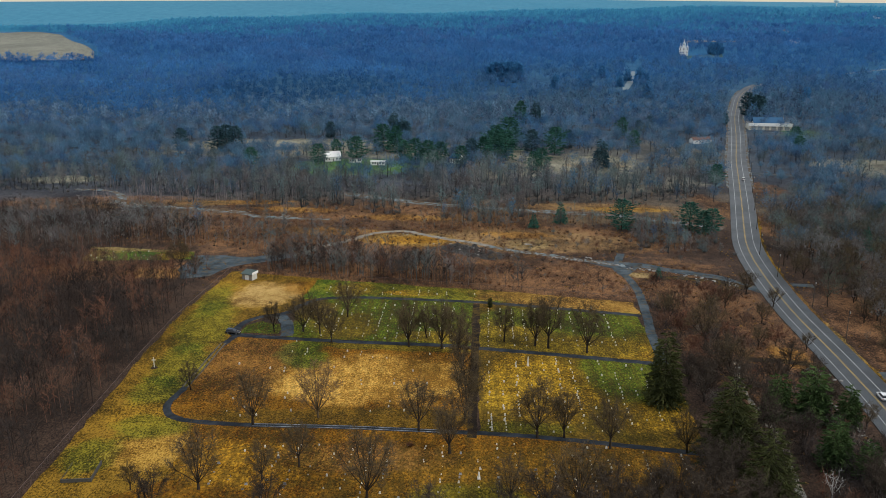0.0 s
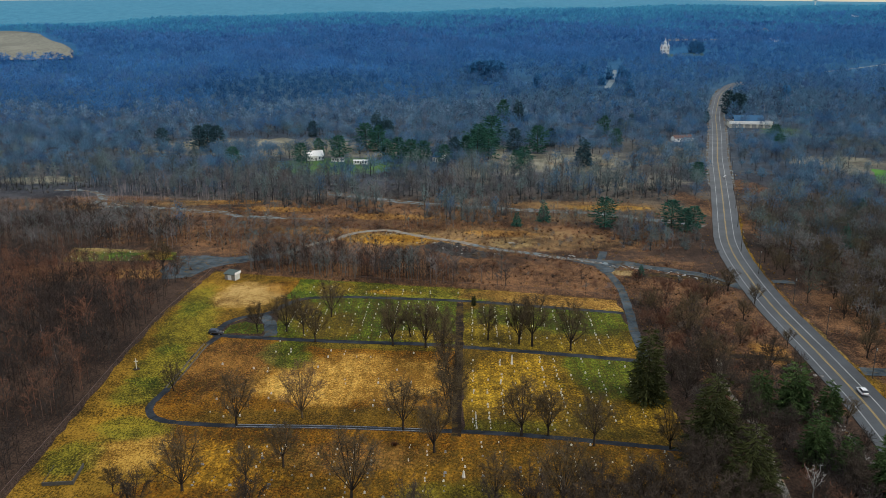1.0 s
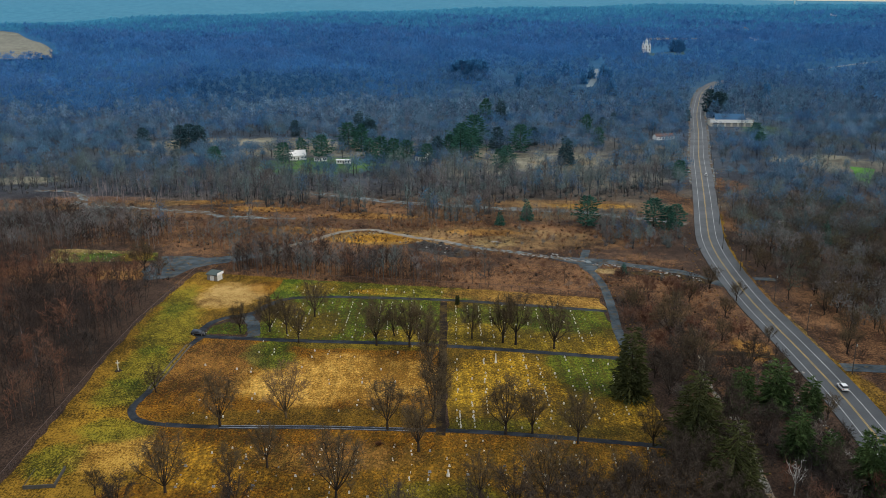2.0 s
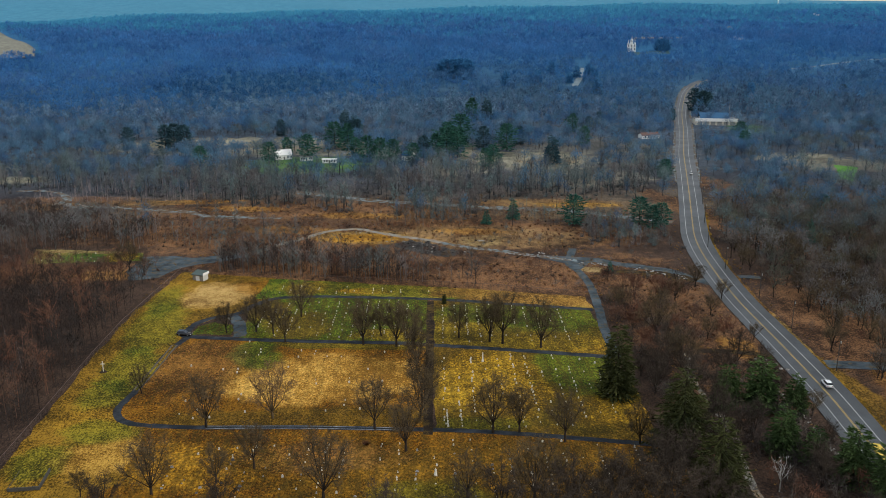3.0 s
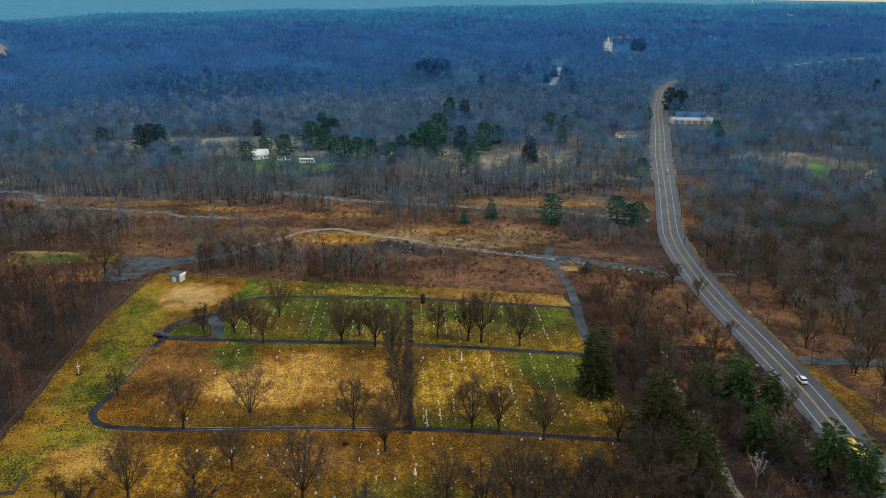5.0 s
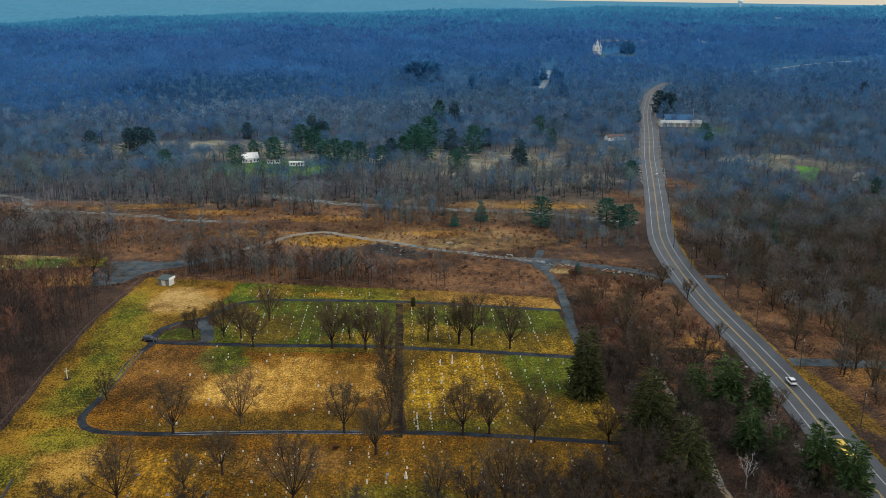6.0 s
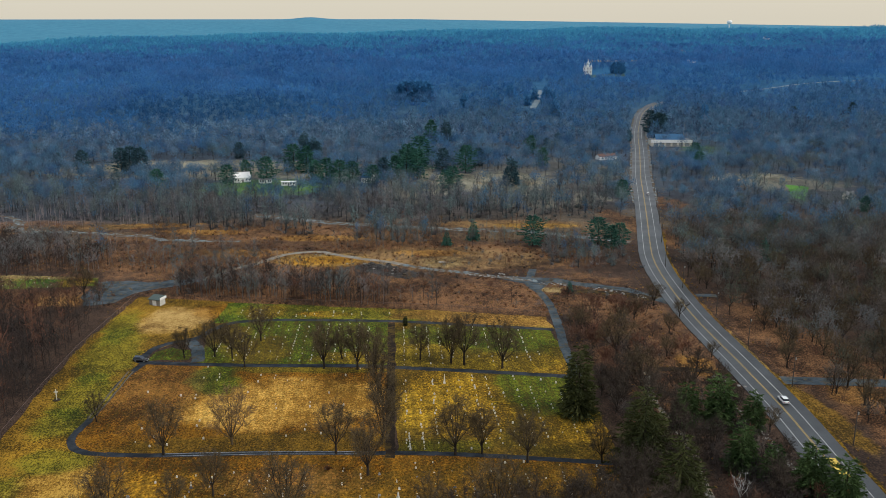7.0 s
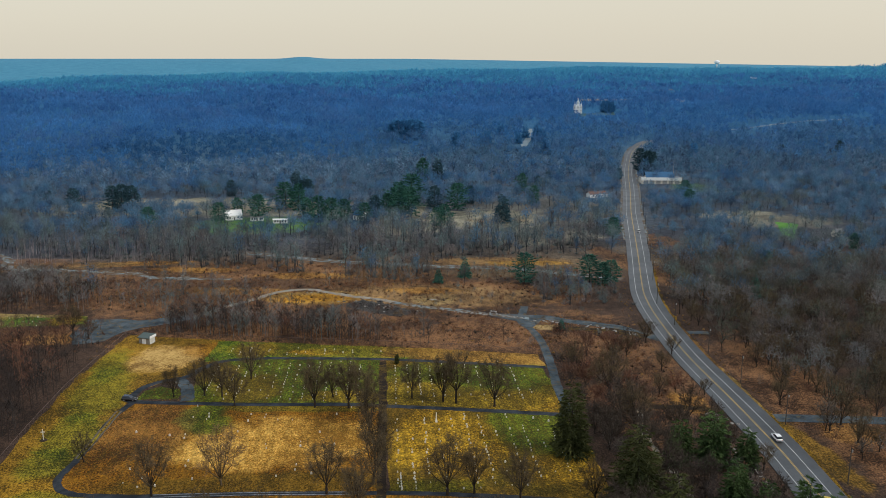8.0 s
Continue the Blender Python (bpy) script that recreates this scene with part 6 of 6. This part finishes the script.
for s in (-1, 1):
    part("headlight", Geo().box(6.6, 6.74, s * 0.75 - 0.14, s * 0.75 + 0.14, 1.05, 1.3).mesh("headlight", lamp_white), truck)
    part("exhaust", Geo().rod((2.75, s * 1.1, 1.0), (2.75, s * 1.1, 3.5), 0.08).mesh("exhaust", steel_mat), truck)
wheels(truck, [(x, s * 1.0) for x in (-6.2, -5.0, 1.0, 2.2, 5.7) for s in (-1, 1)], 0.5, 0.5)
tagged(truck, "red truck with a grey trailer under yellow tarpaulin", "truck").matrix_basis = pose(116.2, 177, 0.23, 0, 0, -96)

# ---- utility poles along the highway ----
def pole(tall):
    ob = new("utility_pole")
    part("shaft", Geo().rod((0, 0, -0.5), (0, 0, tall), 0.15, 0.1, 8).mesh("shaft", post_mat), ob)
    part("transformer", Geo().lathe([(0.14, tall - 1.5), (0.2, tall - 1.42), (0.2, tall - 0.8), (0.08, tall - 0.72)], 10, 0.3).mesh("transformer", stone_grey), ob, "small pale grey drum")
    return tagged(ob, "dark wooden utility pole with a small pale drum", "pole", "utility poles")


first = pole(10.5)
for i, (x, y) in enumerate([(133, 234), (130.5, 196), (135, 269), (136.5, 300), (137, 336), (141, 368), (155, 412), (168, 452), (182, 496), (196, 540), (213, 592), (229, 642)]):
    m = pose(x, y, height(x, y), 0, 0, 5 + 3 * i % 11)
    if i == 0:
        first.matrix_basis = m
    else:
        copy_thing(first, m)

# ---- rubble beside the streets ----
def rock(seed):
    r = random.Random(seed)
    bm = bmesh.new()
    bmesh.ops.create_icosphere(bm, subdivisions=1, radius=0.5)
    for v in bm.verts:
        v.co *= r.uniform(0.7, 1.15)
        v.co.z *= 0.55
    me = bpy.data.meshes.new("rock")
    bm.to_mesh(me)
    bm.free()
    me.materials.append(rock_mat)
    return me


rocks = [rock(s) for s in range(5)]
for (xa, ya), (xb, yb), n, wide, big in (((110.5, 212), (108.5, 186), 56, 0.7, 0.9), ((108.8, 228), (109.5, 216), 10, 0.6, 1.0), ((92, 346), (118, 324), 26, 1.6, 1.1), ((78, 350), (90, 344), 12, 1.5, 1.2), ((113, 245), (118, 236), 9, 1.2, 1.3), ((-190, 478), (-150, 467), 24, 2.2, 1.5), ((-125, 460), (-70, 440), 14, 2.4, 1.2), ((0, 470), (110, 431), 22, 2.6, 1.1), ((-30, 411), (20, 388), 18, 2.4, 0.9), ((62, 366), (76, 352), 18, 3.0, 1.2), ((140, 500), (196, 600), 8, 3.0, 1.0), ((40, 371), (60, 360), 16, 1.2, 1.1), ((38, 388), (46, 384), 8, 1.5, 1.3), ((84, 206), (80, 186), 24, 1.4, 0.8)):
    for k in range(n):
        f = luck.random()
        x, y, s = xa + (xb - xa) * f + luck.uniform(-wide, wide), ya + (yb - ya) * f + luck.uniform(-wide, wide), big * luck.uniform(0.5, 1.3)
        ob = new("rock", rocks[k % 5])
        ob.matrix_basis = pose(x, y, height(x, y) + 0.1, 0, 0, luck.uniform(0, 360)) @ Matrix.Diagonal((s * luck.uniform(0.8, 1.5), s, s, 1))
        tagged(ob, "pale rough rock lying by the road", "rock", "loose rocks")

spoil_mat = paint("dark_wet_spoil", (0.03, 0.026, 0.024), 0.85, wear=0.35, grime=(0.07, 0.066, 0.06))
heap_mat = paint("dark_spoil_earth", (0.022, 0.019, 0.017), 0.95, wear=0.5, scale=0.8, grime=(0.045, 0.036, 0.03))


def heap_rise(u, v):
    """Height of the spoil heap, u along its ridge and v across it."""
    swell = 0.75 + 0.3 * math.sin(u * 0.55 + 1) + 0.2 * math.sin(u * 1.3 + v)
    return 3.0 * swell * math.exp(-(u / 13.5) ** 4 - (v / 4.2) ** 2) - 0.14


heap_at = pose(13, 376, height(13, 376), 0, 0, -40)
bm = bmesh.new()
grid = [[bm.verts.new((u, v, heap_rise(u, v) + luck.uniform(-0.2, 0.2) * (heap_rise(u, v) > 0.2))) for v in np.arange(-8, 8.1, 0.8)] for u in np.arange(-18, 18.1, 0.8)]
for a, b in zip(grid, grid[1:]):
    for k in range(len(a) - 1):
        bm.faces.new((a[k], b[k], b[k + 1], a[k + 1]))
mound = bpy.data.meshes.new("spoil_heap")
bm.to_mesh(mound)
bm.free()
mound.materials.append(heap_mat)
tagged(new("spoil_heap", mound), "long dark heap of earthy spoil below the track", "heap").matrix_basis = heap_at
heap = [r.copy() for r in rocks]
for me in heap:
    me.materials[0] = spoil_mat
for k in range(90):
    u, v = luck.gauss(0, 7.5), luck.gauss(0, 2.6)
    s = luck.uniform(0.6, 1.7)
    pale = k % 6 == 0
    ob = new("rock", (rocks if pale else heap)[k % 5])
    ob.matrix_basis = heap_at @ pose(u, v, max(0.1, heap_rise(u, v) + 0.1), 0, 0, luck.uniform(0, 360)) @ Matrix.Diagonal((s * 1.2, s, s * 0.9, 1))
    tagged(ob, "pale rock lying on dark spoil" if pale else "dark rock in a heap of spoil", "rock", "spoil heap rocks")


# ---- houses ----
def house(name, x, y, turn, long, deep, eaves, ridge, wall, roof, windows, label, category="house", chimney=True, z=None):
    ob = empty(name, x, y, turn, z)
    h, d = long / 2, deep / 2
    g = Geo().box(-h, h, -d, d, -1.0, eaves)
    for s in (-1, 1):
        g.add([(s * h, -d, eaves - 0.01), (s * h, d, eaves - 0.01), (s * h, 0, ridge)], [(0, 1, 2)])
    part("wall", g.mesh("wall", wall), ob)
    r = part("roof", Geo().gable(-h, h, -d, d, eaves, ridge).mesh("roof", roof), ob)
    if chimney:
        part("chimney", Geo().box(h * 0.3, h * 0.3 + 0.7, 0.3, 1.0, eaves, ridge + 1.1).mesh("chimney", stone_grey), r)
    frame_me = Geo().box(-0.62, -0.5, -0.05, 0.03, -0.75, 0.75).box(0.5, 0.62, -0.05, 0.03, -0.75, 0.75).box(-0.5, 0.5, -0.05, 0.03, 0.63, 0.75).box(-0.5, 0.5, -0.05, 0.03, -0.75, -0.63).mesh("window", white_wall)
    glass_me = Geo().box(-0.5, 0.5, -0.02, 0.02, -0.63, 0.63).mesh("pane", pane_mat)
    for wx, wz in windows:
        w = part("window", frame_me, ob, m=Matrix.Translation((wx, -d - 0.035, wz)))
        part("pane", glass_me, w)
    part("door", Geo().box(-0.5, 0.5, -d - 0.06, -d - 0.005, 0, 2.05).mesh("door", stone_dark), ob, "dark door")
    return tagged(ob, label, category)


house("house", -80, 611, 18, 11, 7, 3.4, 6.6, white_wall, white_wall, [(-5, 1.8), (-3, 1.8), (2.5, 1.8), (5, 1.8)], "white bungalow with a pale roof on mown grass")
house("house", 9, 600, -35, 7, 7, 3.6, 6.4, white_wall, blue_roof, [(-2, 2), (2, 2)], "small white house with a steep gable among pines", chimney=False)
house("cabin", 311, 506, 10, 6, 5, 3, 5, cream_wall, grey_roof, [(-2, 1.6), (2, 1.6)], "small pale cabin in leafless woods", "house", False)
house("bungalow", 205, 682, 12, 16, 7, 2.8, 4.6, white_wall, paint("red_brown_roof", (0.12, 0.06, 0.048), 0.9, wear=0.2), [(-5, 1.6), (-2, 1.6), (3, 1.6), (6, 1.6)], "low white bungalow with a red-brown roof", chimney=False)
house("trailer_home", -63, 604, 5, 9, 3, 2.6, 2.95, white_wall, grey_roof, [(-3.2, 1.6), (-1.6, 1.6), (2.2, 1.6), (3.6, 1.6)], "white trailer home parked on mown grass", "trailer", False)
house("trailer_home", -46, 593, -4, 10, 3, 2.6, 2.95, white_wall, white_wall, [(-3.4, 1.6), (-1.7, 1.6), (1.7, 1.6), (3.6, 1.6)], "white trailer home with dark windows on grass", "trailer", False)
for x, y, turn, long in ((640, 1676, 0, 40), (660, 1930, 20, 14), (700, 1925, -10, 12), (980, 2010, 0, 14), (1120, 2090, 12, 12), (545, 1370, 5, 12)):
    house("farmhouse", x, y, turn, long, 9, 4, 7, cream_wall if long > 20 else white_wall, grey_roof, [(-4, 2), (0.9, 2), (4, 2)], "long pale building on a wooded hill" if long > 20 else "white farmhouse on a wooded hill", chimney=False)

hall = empty("municipal_building", 287, 752, -8)
part("wall", Geo().box(-20, 16, -6, 9, -1, 3.6).mesh("wall", cream_wall), hall)
part("fascia", Geo().box(-20.6, 16.6, -6.9, -6.003, 2.5, 4.4).mesh("fascia", white_wall), hall, "deep white fascia")
part("roof", Geo().gable(-15, 9, -2, 9, 4.2, 7.2, 0.8, 0.25).mesh("roof", blue_roof), hall, "pitched blue metal roof")
part("gable_wall", Geo().box(-15, 9, -1.8, 8.8, 3.6, 4.4).mesh("gable_wall", white_wall), hall)
part("flat_roof", Geo().box(-20.3, 16.3, -6.0, 9.3, 3.603, 3.95).mesh("flat_roof", grey_roof), hall)
for k in range(6):
    part("garage_door", Geo().box(-18 + k * 5.6, -14.2 + k * 5.6, -6.06, -6.003, 0, 2.45).mesh("garage_door", stone_grey), hall)
part("mast", Geo().rod((10.5, 4, 3.5), (10.5, 4, 14), 0.18, 0.08).mesh("mast", steel_mat), hall, "thin radio mast")
tagged(hall, "long low cream building with a blue roof", "building").scale = (1, 1, 1.35)

church = empty("church", 345, 1262, -14)
part("nave_wall", Geo().box(-6.5, 6.5, 0, 22, -1, 9).mesh("nave_wall", white_wall), church)
part("nave_roof", Geo().add([(-7, -0.4, 8.7), (7, -0.4, 8.7), (0, -0.4, 14), (-7, 22.4, 8.7), (7, 22.4, 8.7), (0, 22.4, 14)], [(0, 1, 2), (3, 5, 4), (0, 2, 5, 3), (1, 4, 5, 2), (0, 3, 4, 1)]).mesh("nave_roof", white_wall), church)
for x, r, z1 in ((0, 2.4, 16), (-5.2, 1.9, 11.5), (5.2, 1.9, 11.5)):
    tower = part("tower", Geo().box(x - r, x + r, -2.6, -2.6 + 2 * r, -1, z1).mesh("tower", white_wall), church)
    part("dome", Geo().lathe([(r * 0.95, z1), (r * 1.1, z1 + r * 0.7), (r * 0.8, z1 + r * 1.5), (r * 0.3, z1 + r * 2.0), (r * 0.22, z1 + r * 2.5), (0.05, z1 + r * 2.9)], 12, x, -2.6 + r).mesh("dome", dome_mat, False), tower, "pale blue-grey onion dome")
    part("cross", Geo().box(x - 0.12, x + 0.12, -2.7 + r, -2.5 + r, z1 + r * 2.8, z1 + r * 2.8 + 2.4).box(x - 0.7, x + 0.7, -2.69 + r, -2.51 + r, z1 + r * 2.8 + 1.4, z1 + r * 2.8 + 1.65).mesh("cross", white_wall), tower)
    for z in (3.5, 8.5):
        part("window", Geo().add(*[[(x + a, b - 2.62, z + c) for a, b, c in arch(1.3, 0.06, 0, 2.8)[0]], arch(1.3, 0.06, 0, 2.8)[1]]).mesh("window", pane_mat), tower)
tagged(church, "white three-towered church with pale onion domes", "church").scale = (0.88, 0.88, 0.9)

tower = empty("water_tower", 1640, 3720)
part("tank", Geo().lathe([(6, 16), (11, 19), (12, 25), (9, 30), (1, 32)], 16).mesh("tank", white_wall, False), tower)
part("stem", Geo().lathe([(3, -3), (2.2, 8), (4.5, 16.5)], 12).mesh("stem", white_wall, False), tower)
tagged(tower, "white water tower on the far ridge", "water tower")

# ---- fields on the far slope ----
def draped(name, rows, mat, lift, label, n=14):
    """A field between the left and right edges given for some distances."""
    yy = np.linspace(rows[0][0], rows[-1][0], 30)
    l = np.interp(yy, [r[0] for r in rows], [r[1] for r in rows])
    r = np.interp(yy, [r[0] for r in rows], [r[2] for r in rows])
    v = [(a + (b - a) * k / n, q, height(a + (b - a) * k / n, q) + lift) for q, a, b in zip(yy, l, r) for k in range(n + 1)]
    f = [(j * (n + 1) + k, j * (n + 1) + k + 1, (j + 1) * (n + 1) + k + 1, (j + 1) * (n + 1) + k) for j in range(29) for k in range(n)]
    structure(name, mesh_of(name, v, f, mat, False), label, "field")


draped("field_west", [(1222, -900, -487), (1290, -950, -512), (1500, -1150, -625), (1782, -1350, -770), (2182, -1500, -1093)], field_mat, 2.5, "bare tan field on the far wooded slope")
draped("churchyard", [(1228, 330, 392), (1256, 330, 398)], hazed_lawn, 0.4, "lawn beside the white church with painted haze tint")
draped("hill_plot", [(1390, 380, 470), (1470, 400, 500)], field_mat, 0.5, "pale plot on the hill behind the church")
